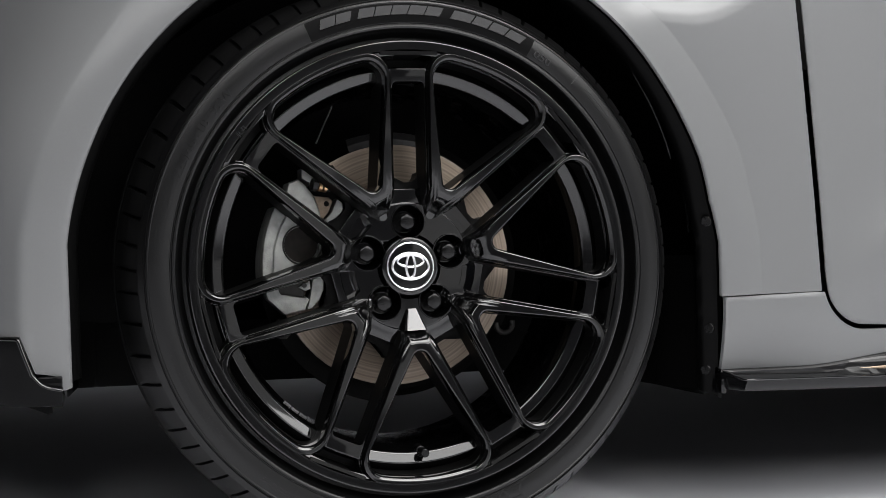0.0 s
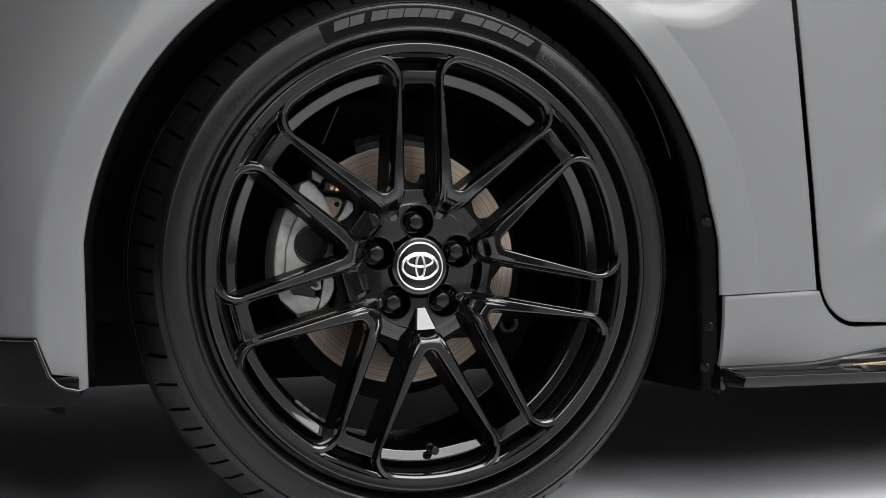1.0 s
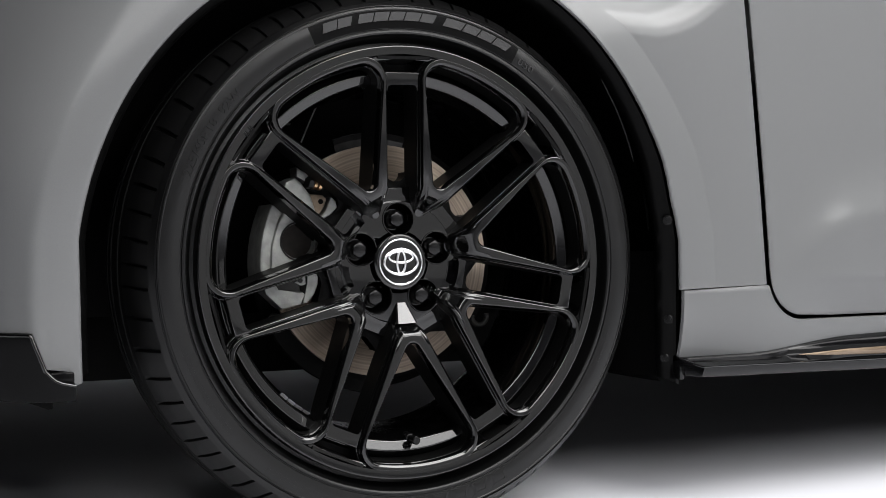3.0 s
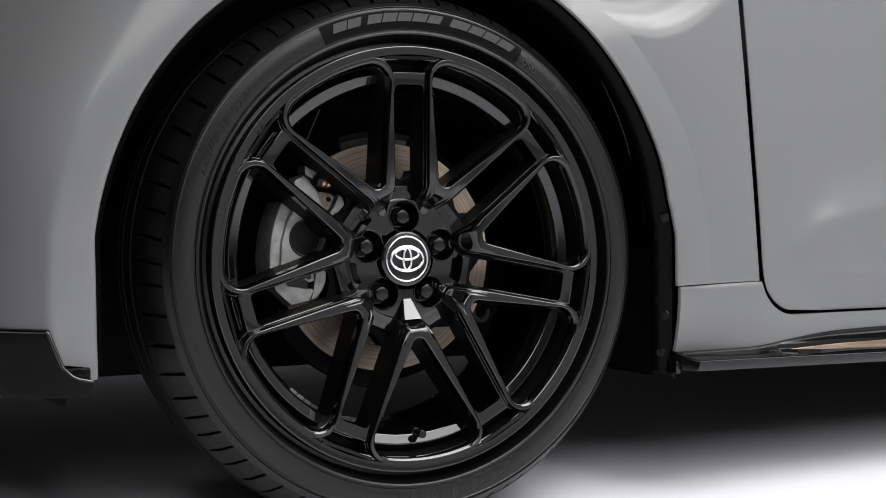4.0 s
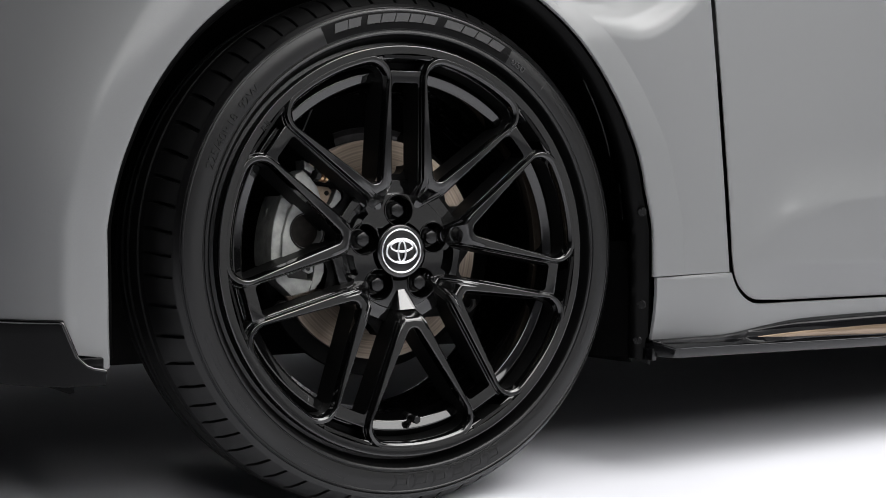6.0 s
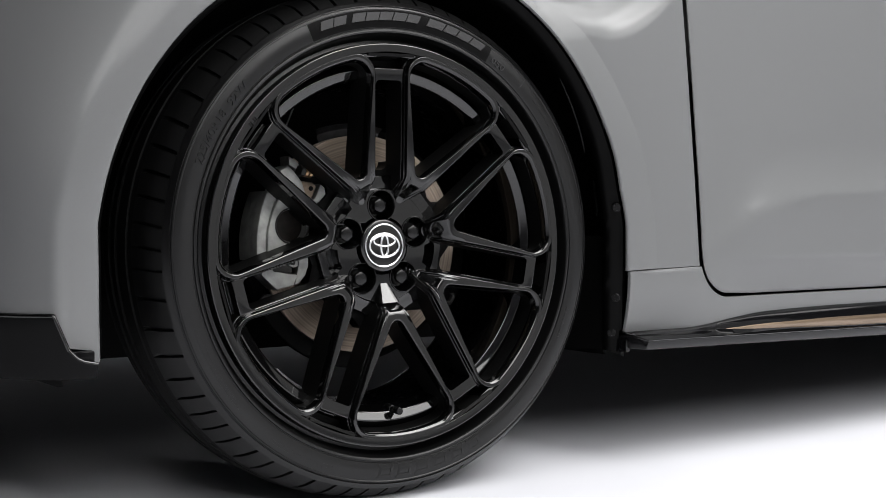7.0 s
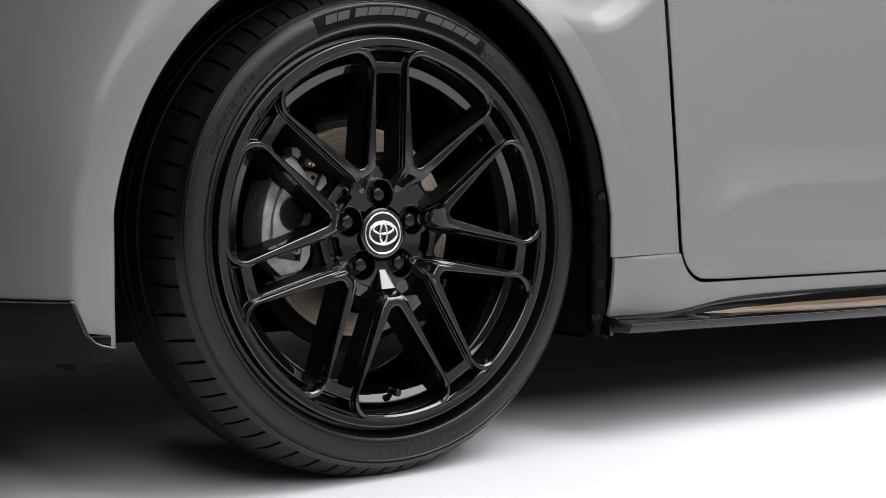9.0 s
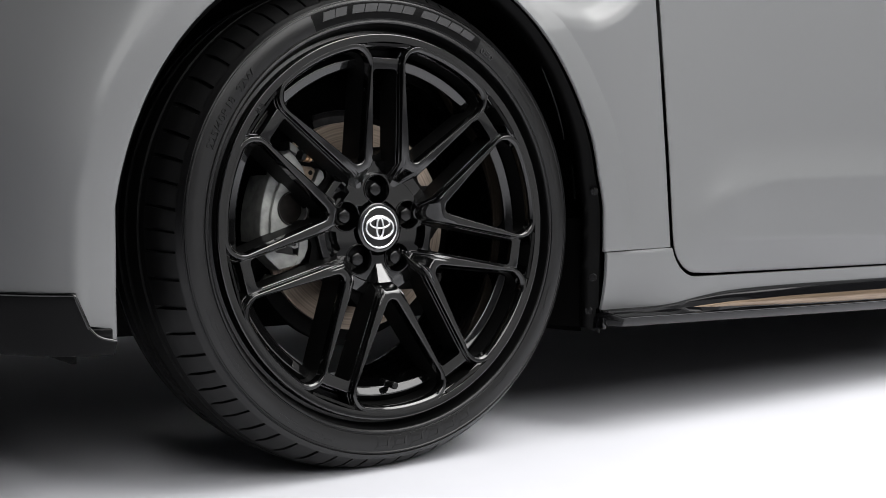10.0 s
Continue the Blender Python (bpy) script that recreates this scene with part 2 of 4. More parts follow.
def edge_radius(deg):
    """The wheel arch: a circle above, upright legs below."""
    if deg < -86:
        return 0.3603 / max(0.2, abs(math.sin(radians(deg)))) * (1 - 0.0005 * (-86 - deg))
    if deg > 86:
        return 0.3668 / max(0.2, math.sin(radians(deg))) * (1 + 0.0012 * (deg - 86) * 0.9)
    return table(EDGE_R, deg)


def shoulder(x, z):
    """The side leans in above a line that climbs towards the rear."""
    lean = max(0.0, z - 0.590 - 5.0 * max(0.0, x - 0.33) ** 2)
    return (0.5 + 13.0 * smoothstep(0.08, 0.30, x)) * min(lean, 0.07) ** 2 + max(0.0, lean - 0.07) * 1.1


def body_y(x, z):
    """The plain side of the car, without the flare."""
    y = -0.002 - 0.006 * smoothstep(0.3, 0.55, x)
    y += shoulder(x, z)
    up = smoothstep(0.38, 0.76, z)
    d = max(0.0, -0.372 + 0.17 * up - x)
    w, k = 0.09 + 0.07 * up, 8.0 - 4.6 * up
    y += k * d * d if d < w else k * (w * w + 2 * w * (d - w))
    y += 1.6 * max(0.0, 0.26 - z) ** 2
    y -= 0.05 * min(max(0.0, z - 0.28), 0.36) * smoothstep(-0.30, -0.56, x)
    return y


# width of the flare, and how far its crease stands off the plain side
FLARE_W = [(-110, 0.045), (-95, 0.045), (-80, 0.040), (-60, 0.039), (-30, 0.045), (0, 0.050), (40, 0.051), (55, 0.056), (75, 0.058), (90, 0.055)]
FLARE_Y = [(-110, -0.0012), (-80, -0.0014), (-40, -0.0014), (0, -0.0022), (30, -0.0005), (45, 0.0025), (60, 0.0042), (86, 0.0042), (100, 0.0030)]


def fender_y(x, z, deg, d):
    """The fender: a flat flare round the arch, a crease, and the plain side beyond it."""
    e, w, stand = edge_radius(deg), table(FLARE_W, deg), table(FLARE_Y, deg)
    soft = 0.0012 + 0.011 * smoothstep(-58, -84, deg)
    mix = smoothstep(w - soft, w + soft, d)
    y = 0.0
    if mix < 1:
        xc, zc = (e + w) * math.sin(radians(deg)), 0.31 + (e + w) * math.cos(radians(deg))
        f = d / w
        y += (1 - mix) * (table(EDGE_Y, deg) * (1 - f) + (body_y(xc, zc) + stand) * f - 0.0012 * math.sin(math.pi * min(1.0, f)))
    if mix > 0:
        y += mix * (body_y(x, z) + stand * math.exp(-max(0.0, d - w) / 0.045))
    return y


def ray_to(poly, deg):
    """Distance from the hub to an outline (x, z), the far crossing."""
    s, c = math.sin(radians(deg)), math.cos(radians(deg))
    best = 0.0
    for (x1, z1), (x2, z2) in zip(poly, poly[1:] + poly[:1]):
        z1r, z2r = z1 - 0.31, z2 - 0.31
        den = (x2 - x1) * c - (z2r - z1r) * s
        if abs(den) < 1e-12:
            continue
        t = (z1r * s - x1 * c) / den
        if -1e-9 <= t <= 1 + 1e-9:
            px, pz = x1 + t * (x2 - x1), z1r + t * (z2r - z1r)
            k = px * s + pz * c
            if k > best:
                best = k
    return best


DOOR_GAP = [(0.452, 0.80), (0.468, 0.65), (0.479, 0.55), (0.487, 0.47), (0.494, 0.40), (0.500, 0.33), (0.5045, 0.2755)]
fender_outline = [(-0.75, 0.80)] + DOOR_GAP + [(0.3700, 0.2712), (0.30, 0.2690), (-0.30, 0.180), (-0.3560, 0.1895), (-0.3645, 0.1905), (-0.3675, 0.2047), (-0.3905, 0.2086), (-0.4045, 0.2450), (-0.75, 0.248)]


def corner_angles(poly):
    return [math.degrees(math.atan2(x, z - 0.31)) for x, z in poly]


degs = sorted(set([round(a, 3) for a in np.linspace(-108.2, 95.95, 400)] + [round(a, 3) for a in np.linspace(-100.0, -94.0, 110)] + [round(a, 3) for a in corner_angles(fender_outline) if -108.2 < a < 95.95]))
rows = []
for a in degs:
    e, far = edge_radius(a), max(ray_to(fender_outline, a), edge_radius(a) + 0.004)
    ye = table(EDGE_Y, a)
    s, c = math.sin(radians(a)), math.cos(radians(a))
    row = []
    # folded inner flange and rounded lip
    for dr, dy in ((0.022, 0.020), (0.012, 0.0125), (0.0035, 0.0072), (0.0010, 0.0056), (0.0001, 0.0042), (0.0, 0.0028), (0.0005, 0.0014), (0.0016, 0.0004)):
        row.append(((e + dr) * s, ye + dy, 0.31 + (e + dr) * c))
    span, w = far - e, table(FLARE_W, a)
    w = min(w, 0.7 * span)
    q, near, short = min(0.012, 0.5 * (span - w)), min(0.003, 0.3 * w), min(0.0025, 0.2 * w)
    steps = [near + (w - short - near) * i / 9 for i in range(10)] + [w + q * f for f in (-0.08, 0.0, 0.08, 0.25, 0.5, 0.75, 1.0)] + [w + q + (span - w - q) * (i / 22) ** 1.3 for i in range(1, 23)]
    for d in steps:
        x, z = (e + d) * s, 0.31 + (e + d) * c
        row.append((x, fender_y(x, z, a, d), z))
    x, y, z = row[-1]
    row.append((x + 0.001 * s, y + 0.002, z + 0.001 * c))
    row.append((x + 0.001 * s, y + 0.014, z + 0.001 * c))
    rows.append(row)
bm = bmesh.new()
grid(bm, rows)
part("front_fender", bm, PAINT, car, "cement grey front fender with a flared wheel arch", sharp=50)


def outline_fill(outline, centre, yfun, rings=36, edge=((0.0012, 0.0006), (0.0012, 0.0022), (-0.018, 0.016))):
    """A skin over an outline (x, z), star-shaped about its centre, with turned-in edges."""
    b = bmesh.new()
    rws = []
    cx, cz = centre
    for x, z in outline:
        row = [(cx + (x - cx) * f, yfun(cx + (x - cx) * f, cz + (z - cz) * f), cz + (z - cz) * f) for f in (1 - (1 - i / rings) ** 1.0 for i in range(1, rings + 1))]
        dx, dz = x - cx, z - cz
        k = math.hypot(dx, dz)
        for out, back in edge:
            row.append((x + dx / k * out, yfun(x, z) + back, z + dz / k * out))
        rws.append(row)
    vs = grid(b, rws, close_u=True)
    mid = b.verts.new((cx, yfun(cx, cz), cz))
    for i in range(len(vs)):
        b.faces.new((vs[i][0], vs[(i + 1) % len(vs)][0], mid))
    return b


def dense(points, step):
    out = []
    for (x1, z1), (x2, z2) in zip(points, points[1:] + points[:1]):
        n = max(1, int(math.hypot(x2 - x1, z2 - z1) / step))
        out += [(x1 + (x2 - x1) * i / n, z1 + (z2 - z1) * i / n) for i in range(n)]
    return out


def arc(cx, cz, r, a0, a1, n):
    return [(cx + r * math.cos(radians(a0 + (a1 - a0) * i / n)), cz + r * math.sin(radians(a0 + (a1 - a0) * i / n))) for i in range(n + 1)]


GAP = 0.0085


def door_y(x, z):
    """Door skin: a crest that climbs from the front corner, a face below it that leans in, and an upright foot."""
    line = [(0.50, 0.270), (0.541, 0.303), (0.569, 0.329), (0.622, 0.359), (0.692, 0.375), (0.765, 0.385), (1.04, 0.397), (1.7, 0.405)]
    crest = sum(table(line, x + 0.008 * i) for i in range(-6, 7)) / 13
    grow = smoothstep(0.50, 0.66, x)
    y = -0.0082 + shoulder(x, z)
    up, low = z - crest, max(crest - 0.286, 0.004)
    # over the crest the skin swells out, under it it leans back in
    y -= 2.2 * grow * max(0.0, 0.08 - max(0.0, up)) ** 2
    if up < 0:
        f = min(1.0, -up / low)
        y += 0.075 * grow * low * (f - f ** 5 / 5)
    foot = max(0.0, 0.290 - z)
    y += grow * 0.26 * foot * min(1.0, foot / 0.012)
    return y


door_edge = [(x + GAP, z) for x, z in DOOR_GAP[:-1]] + [(0.5105, 0.300)]
door_outline = door_edge + [(0.5120, 0.288)] + arc(0.568, 0.2895, 0.0555, 186, 262, 14) + [(0.62, 0.2322), (1.62, 0.2336), (1.62, 0.80)]
part("front_door", outline_fill(dense(door_outline, 0.012), (1.0, 0.50), door_y, 60), PAINT, car, "cement grey front door with a shallow scooped lower panel", sharp=50)


def rocker_y(x, z):
    y = 0.0022 - 0.0105 * smoothstep(0.37, 0.52, x)
    y += 1.9 * max(0.0, 0.262 - z) ** 2 * (1 - 0.6 * smoothstep(0.4, 0.6, x))
    return y


# sill below the fender seam and the door
rocker_rows = []
for x in [0.3775 + 0.004 * i for i in range(0, 32)] + [0.505, 0.508, 0.512, 0.517, 0.523, 0.531, 0.540, 0.55, 0.562, 0.58, 0.60, 0.63, 0.68, 0.75, 0.85, 1.0, 1.2, 1.5, 1.9]:
    if x < 0.5040:
        top = 0.2703 + 0.036 * (x - 0.3727) - 0.0007
    elif x < 0.568:
        top = 0.2885 - math.sqrt(max(0.0, 0.0615 ** 2 - (0.568 - x) ** 2)) if x > 0.5068 else 0.2738
        top = min(top, 0.2738)
    else:
        top = 0.2270 + 0.0014 * (x - 0.568)
    low = 0.172
    zs = [top + (low - top) * i / 14 for i in range(15)]
    row = [(x, rocker_y(x, top) + 0.016, top + 0.0005), (x, rocker_y(x, top) + 0.0008, top + 0.0003)] + [(x, rocker_y(x, z), z - 0.0004) for z in zs]
    row.append((x, rocker_y(x, low) + 0.03, low - 0.004))
    rocker_rows.append(row)
first = [(x - 0.0012, y + 0.0018, z) for x, y, z in rocker_rows[0]]
flange = [(x - 0.0014, y + 0.0045, z) for x, y, z in rocker_rows[0]]
bm = bmesh.new()
grid(bm, [flange, first] + rocker_rows)
part("sill_panel", bm, PAINT, car, "cement grey sill panel below the door", sharp=50)

# black backing sheet behind the panel gaps, for the shade inside them
bm = bmesh.new()
grid(bm, [[(x, y, z) for y, z in ((0.03, 0.20), (0.03, 0.55), (0.16, 0.70), (0.22, 0.78))] for x in (0.40, 0.60, 1.9)])
part("gap_backing", bm, UNDER, car)

def skirt_out(x):
    """The skirt's outer edge: cut off slantwise at its front end."""
    return 0.014 - 0.036 * min(1.0, max(0.0, (x - 0.3745) / 0.0150)) - 0.006 * smoothstep(0.45, 0.9, x)


# side skirt: gloss black ledge with a fin
SK_EDGE = [(0.3745, 0.1832), (0.386, 0.1835), (0.432, 0.184), (0.507, 0.1855), (0.55, 0.1925), (0.627, 0.202), (0.70, 0.2045), (0.806, 0.206), (1.095, 0.2065), (1.9, 0.207)]
SK_RIDGE = [(0.3745, 0.1828), (0.389, 0.1732), (0.41, 0.1732), (0.627, 0.1705), (1.077, 0.1655), (1.9, 0.160)]
SK_LOW = [(0.3745, 0.1600), (0.386, 0.1600), (0.41, 0.1590), (0.641, 0.1560), (1.077, 0.1495), (1.9, 0.142)]


def skirt_top(x):
    """The fin's upper edge, rounded where it starts to climb."""
    return sum(table(SK_EDGE, max(0.3745, x + 0.006 * i)) for i in range(-5, 6)) / 11


def skirt_face(x, z):
    """Outer face of the fin at a height."""
    ze, zr, fin = skirt_top(x), table(SK_RIDGE, x), smoothstep(0.48, 0.70, x)
    fy = rocker_y(x, ze) - 0.0045 - 0.009 * fin
    shelf = zr + (ze - zr) * (0.5 - 0.12 * fin)
    return table([(zr + 0.0026, skirt_out(x) + 0.006), (shelf, fy - 0.0035 * fin), (ze - (ze - shelf) * 0.70, fy - 0.0022 * fin), (ze - (ze - shelf) * 0.40, fy)], z)


rows = []
for x in [0.3745, 0.378, 0.382, 0.386, 0.3895, 0.391, 0.395, 0.402, 0.41, 0.418] + [0.426 + 0.006 * i for i in range(0, 81)] + [0.95, 1.05, 1.2, 1.5, 1.9]:
    out = skirt_out(x)
    ze, zr, zl = skirt_top(x), table(SK_RIDGE, x), table(SK_LOW, x)
    yi = rocker_y(x, ze) - 0.0015
    fin = smoothstep(0.48, 0.70, x)
    fy = yi - 0.003 - 0.009 * fin
    shelf = zr + (ze - zr) * (0.5 - 0.12 * fin)
    rows.append([(x, yi + 0.02, ze - 0.002), (x, yi, ze), (x, yi - 0.0016, ze - 0.001), (x, yi - 0.0040 - 0.003 * fin, ze - 0.0030 - 0.001 * fin),
                 (x, fy, ze - (ze - shelf) * 0.40), (x, fy - 0.0022 * fin, ze - (ze - shelf) * 0.70), (x, fy - 0.0035 * fin, shelf), (x, out + 0.006, zr + 0.0026)] + [(x, out + 0.0026 * (1 - math.sin(radians(p))), zr + 0.0010 - 0.0026 * (1 - math.cos(radians(p)))) for p in (5, 25, 45, 55, 65, 75, 90)] + [
                 (x, out + 0.0050, zl + 0.0015), (x, out + 0.0075, zl), (x, out + 0.05, zl - 0.003), (x, 0.09, zl + 0.002)])
bm = bmesh.new()
vs = grid(bm, rows)
bm.faces.new(vs[0])
skirt = part("side_skirt", bm, TRIM, car, "piano black side skirt with a raised fin", sharp=40)
# added gloss bead, draws the bright line along the skirt's ridge
bm = bmesh.new()
edge = [0.3745, 0.382, 0.3885, 0.390, 0.393] + [(0.40 + 0.006 * i) for i in range(70)] + [0.9, 1.0, 1.2, 1.5, 1.9]
tube(bm, [(x, skirt_out(x) + 0.0012, table(SK_RIDGE, x) + 0.0002) for x in edge], 0.0014, 10)
part("skirt_bead", bm, GLOSS, skirt, "gloss bead added for the skirt's edge highlight")
rows = []
for x in [0.555, 0.557, 0.562, 0.57, 0.58, 0.59] + [0.60 + 0.02 * i for i in range(0, 27)] + [1.2, 1.5, 1.9]:
    top = table([(0.555, 0.1812), (0.635, 0.1858), (0.782, 0.1880), (1.068, 0.1875), (1.9, 0.187)], x)
    low = max(table([(0.555, 0.1806), (0.60, 0.1788), (0.783, 0.1740), (1.068, 0.1695), (1.9, 0.165)], x), table(SK_RIDGE, x) + 0.0032)
    proud = 0.0004 + 0.0014 * smoothstep(0.555, 0.68, x)
    row = []
    for i in range(9):
        z = top + (low - top) * i / 8
        row.append((x, skirt_face(x, z) - proud * math.sin(math.pi * (0.12 + 0.76 * i / 8)), z))
    rows.append([(x, row[0][1] + 0.003, top + 0.0003)] + row + [(x, row[-1][1] + 0.003, low - 0.0003)])
bm = bmesh.new()
grid(bm, rows)
part("accent_strip", bm, BRONZE, skirt, "satin bronze accent strip along the skirt")

# front lip spoiler, gloss black
xs = sorted(set([round(-0.75 + 0.345 * i / 24, 5) for i in range(25)] + [-0.4075, -0.4055, -0.403, -0.400, -0.3965, -0.3930, -0.390, -0.387, -0.384, -0.381, -0.378, -0.374, -0.37, -0.3675, -0.3655, -0.3648]))
rows = []
for x in xs:
    zt = table([(-0.75, 0.2465), (-0.4060, 0.2440), (-0.3930, 0.2090), (-0.3850, 0.2000), (-0.3780, 0.1965), (-0.3600, 0.1925)], x)
    zl = table([(-0.75, 0.183), (-0.40, 0.1768), (-0.36, 0.1768)], x)
    yb = body_y(x, 0.25)
    R = 0.0032
    rows.append([(x, yb + 0.02, zt + 0.0005)] + [(x, yb - 0.0062 + R * (1 - math.sin(radians(p))), zt - R * (1 - math.cos(radians(p)))) for p in (0, 15, 30, 45, 55, 65, 75, 90)]
                + [(x, yb - 0.0058 + 0.006 * f, zt - 0.0034 + (zl + 0.0015 - zt + 0.0034) * f) for f in (0.25, 0.5, 0.75, 1.0)]
                + [(x, yb + 0.0005, zl + 0.0008), (x, yb + 0.0012, zl + 0.0003), (x, yb + 0.0024, zl), (x, yb + 0.06, zl + 0.001)])
bm = bmesh.new()
vs = grid(bm, rows)
bm.faces.new(vs[-1])
lip = part("front_lip", bm, LIPGLOSS, car, "gloss black front lip below the bumper", sharp=40)
# added gloss bead, gives the lip's top edge its highlight
bm = bmesh.new()
tube(bm, [(x, body_y(x, 0.25) - 0.0042, table([(-0.75, 0.2465), (-0.4060, 0.2440), (-0.3930, 0.2090), (-0.3850, 0.2000), (-0.3780, 0.1965), (-0.3600, 0.1925)], x) - 0.0014) for x in xs], 0.0020, 12)
part("lip_bead", bm, GLOSS, lip, "gloss bead added for the lip's edge highlight")
# ledge in the notch of the lip
bm = bmesh.new()
box(bm, (-0.3885, 0.002, 0.1925), (-0.3655, 0.03, 0.2052), 0.0016)
part("lip_end", bm, LIPGLOSS, lip, "gloss black end block of the lip")
bm = bmesh.new()
slab(bm, [(-0.438, 0.1790), (-0.379, 0.1790), (-0.379, 0.1585), (-0.384, 0.1580), (-0.404, 0.1665)], 0.085, 0.089, 0.0008)
part("air_deflector", bm, UNDER, car, "small black air deflector below the lip")

# wheel arch liner
prof = [(0.0080, 0.0135), (0.0015, 0.0115), (-0.002, 0.0155), (-0.006, 0.0185), (-0.0085, 0.026), (-0.007, 0.036), (-0.002, 0.045), (0.008, 0.055), (0.014, 0.09), (0.018, 0.15), (0.018, 0.30)]
rows = []
for a in np.linspace(-107.5, 113.0, 116):
    e = edge_radius(a)
    ye = table(EDGE_Y, a)
    k = 1.0 + 1.0 * smoothstep(50, 90, a)
    s, c = math.sin(radians(a)), math.cos(radians(a))
    row = []
    for dr, dy in prof:
        wob = 0.0012 * math.sin(a * 0.9) * smoothstep(0.02, 0.05, dy)
        r = e + (dr * k if dr < 0 else dr) + wob
        row.append((r * s, ye + dy, 0.31 + r * c))
    row.append((0.20 * s, 0.31, 0.31 + 0.20 * c))
    row.append((0.05 * s, 0.31, 0.31 + 0.05 * c))
    rows.append(row)
bm = bmesh.new()
grid(bm, rows)
liner = part("wheel_arch_liner", bm, LINER, car, "black ribbed plastic wheel arch liner", sharp=50)
bm = bmesh.new()
grid(bm, [[(x, y, z) for z in (0.156, 0.24, 0.32)] for x, y in ((0.376, 0.026), (0.370, 0.05), (0.345, 0.085), (0.335, 0.14), (0.36, 0.31))])
part("mud_flap", bm, LINER, liner, "black rubber flap at the foot of the liner")
# ribs of glossier plastic, added for the liner's thin bright streaks
for a0, a1, y0, y1, r in ((50.0, 69.0, 0.030, 0.046, 0.3535), (75.0, 84.0, 0.046, 0.049, 0.3575)):
    b = bmesh.new()
    tube(b, [HUB + polar(r, a0 + (a1 - a0) * i / 12, y0 + (y1 - y0) * i / 12) for i in range(13)], [0.0004] + [0.0016] * 11 + [0.0004], 8)
    part("liner_rib", b, SCREW, liner, "raised rib of the liner, placed for a curved highlight")
for x, y, z in ((0.3245, 0.004, 0.474), (0.3545, 0.007, 0.360), (0.3665, 0.0215, 0.2321), (0.3665, 0.030, 0.1819)):
    b = bmesh.new()
    d = Vector((-0.75, -0.65, 0.0)).normalized()
    if z > 0.3:
        rad = (Vector((x, 0, z)) - HUB).normalized()
        d = (Vector((0, -0.75, 0)) - 0.65 * rad).normalized()
    p = Vector((x, y, z))
    tube(b, [p - d * 0.004, p + d * 0.002, p + d * 0.0028, p + d * 0.003, p + d * 0.0014, p + d * 0.0012], [0.0062, 0.0062, 0.0054, 0.0036, 0.0030, 0.0005], 14)
    part("push_clip", b, SCREW, liner, "round black push clip")

bm = bmesh.new()
grid(bm, [[(x, y, z) for z in (low, 0.5 * (low + 0.27), 0.27)] for x, y, low in ((-0.3615, 0.018, 0.1895), (-0.3640, 0.08, 0.176), (-0.3660, 0.18, 0.164), (-0.3600, 0.312, 0.1585), (-0.3300, 0.312, 0.1585))])
part("liner_foot", bm, LINER, liner, "black plastic foot of the liner behind the bumper")

# sill end cap by the wheel arch
bm = bmesh.new()
box(bm, (0.3725, 0.006, 0.155), (0.3800, 0.03, 0.172), 0.0014)
part("sill_end_cap", bm, TRIM, car, "small black end cap at the sill")

# plain rest of the body, closing it above, behind and below against stray light
bm = bmesh.new()
rows = []
for x in (-0.75, -0.5, 0.0, 0.45, 1.0, 1.62, 3.4):
    ys = body_y(x, 0.80) if x < 0.46 else door_y(x, 0.80)
    rows.append([(x, ys, 0.80), (x, ys + 0.12, 0.875), (x, ys + 0.30, 0.92), (x, 1.40, 0.92), (x, 1.66, 0.86), (x, 1.80, 0.70), (x, 1.80, 0.14)])
grid(bm, rows)
part("upper_body", bm, PAINT, car, "cement grey upper body and far side")
bm = bmesh.new()
box(bm, (-0.34, 0.31, 0.158), (3.4, 1.75, 0.24), 0.004)
part("underbody", bm, UNDER, car, "flat black underbody tray")
bm = bmesh.new()
box(bm, (0.43, 0.05, 0.165), (1.9, 0.315, 0.22), 0.005)
part("sill_underside", bm, UNDER, car, "black underside of the sill")
bm = bmesh.new()
tray = [(-0.341, 0.31), (-0.60, 0.31), (-0.75, 0.55), (-0.90, 0.75), (-0.98, 1.0), (-0.98, 1.75), (-0.341, 1.75)]
vs = [[bm.verts.new((x, y, z)) for x, y in tray] for z in (0.158, 0.24)]
bridge_rings(bm, vs[0], vs[1])
bm.faces.new(vs[0])
bm.faces.new(vs[1])
part("front_undertray", bm, UNDER, car, "black undertray of the front bumper", smooth=False)

# unseen ends of the body, added to keep light from under the car
bm = bmesh.new()
rows = []
for z in (0.20, 0.248, 0.35, 0.45, 0.55, 0.65, 0.72, 0.80):
    y = body_y(-0.75, z)
    rows.append([(-0.748, y + 0.002, z), (-0.80, y + 0.055, z), (-0.87, y + 0.15, z), (-0.94, y + 0.30, z), (-1.0, 0.90, z), (-0.94, 1.50, z), (-0.75, 1.80, z)])
rows.append([(x * 0.9, y + (0.9 - y) * 0.1, 0.88) for x, y, z in rows[-1]])
rows.append([(-0.70, y + (0.9 - y) * 0.15, 0.92) for x, y, z in rows[-2]])
grid(bm, rows)
part("front_end", bm, PAINT, car, "plain cement grey front end, added out of view", sharp=50)
bm = bmesh.new()
box(bm, (1.63, 0.0, 0.14), (3.4, 0.03, 0.80), 0.006)
part("rear_side", bm, PAINT, car, "plain cement grey rear side, added out of view")
bm = bmesh.new()
box(bm, (3.4, 0.0, 0.14), (3.44, 1.80, 0.92), 0.01)
part("rear_end", bm, PAINT, car, "plain cement grey rear end, added out of view")

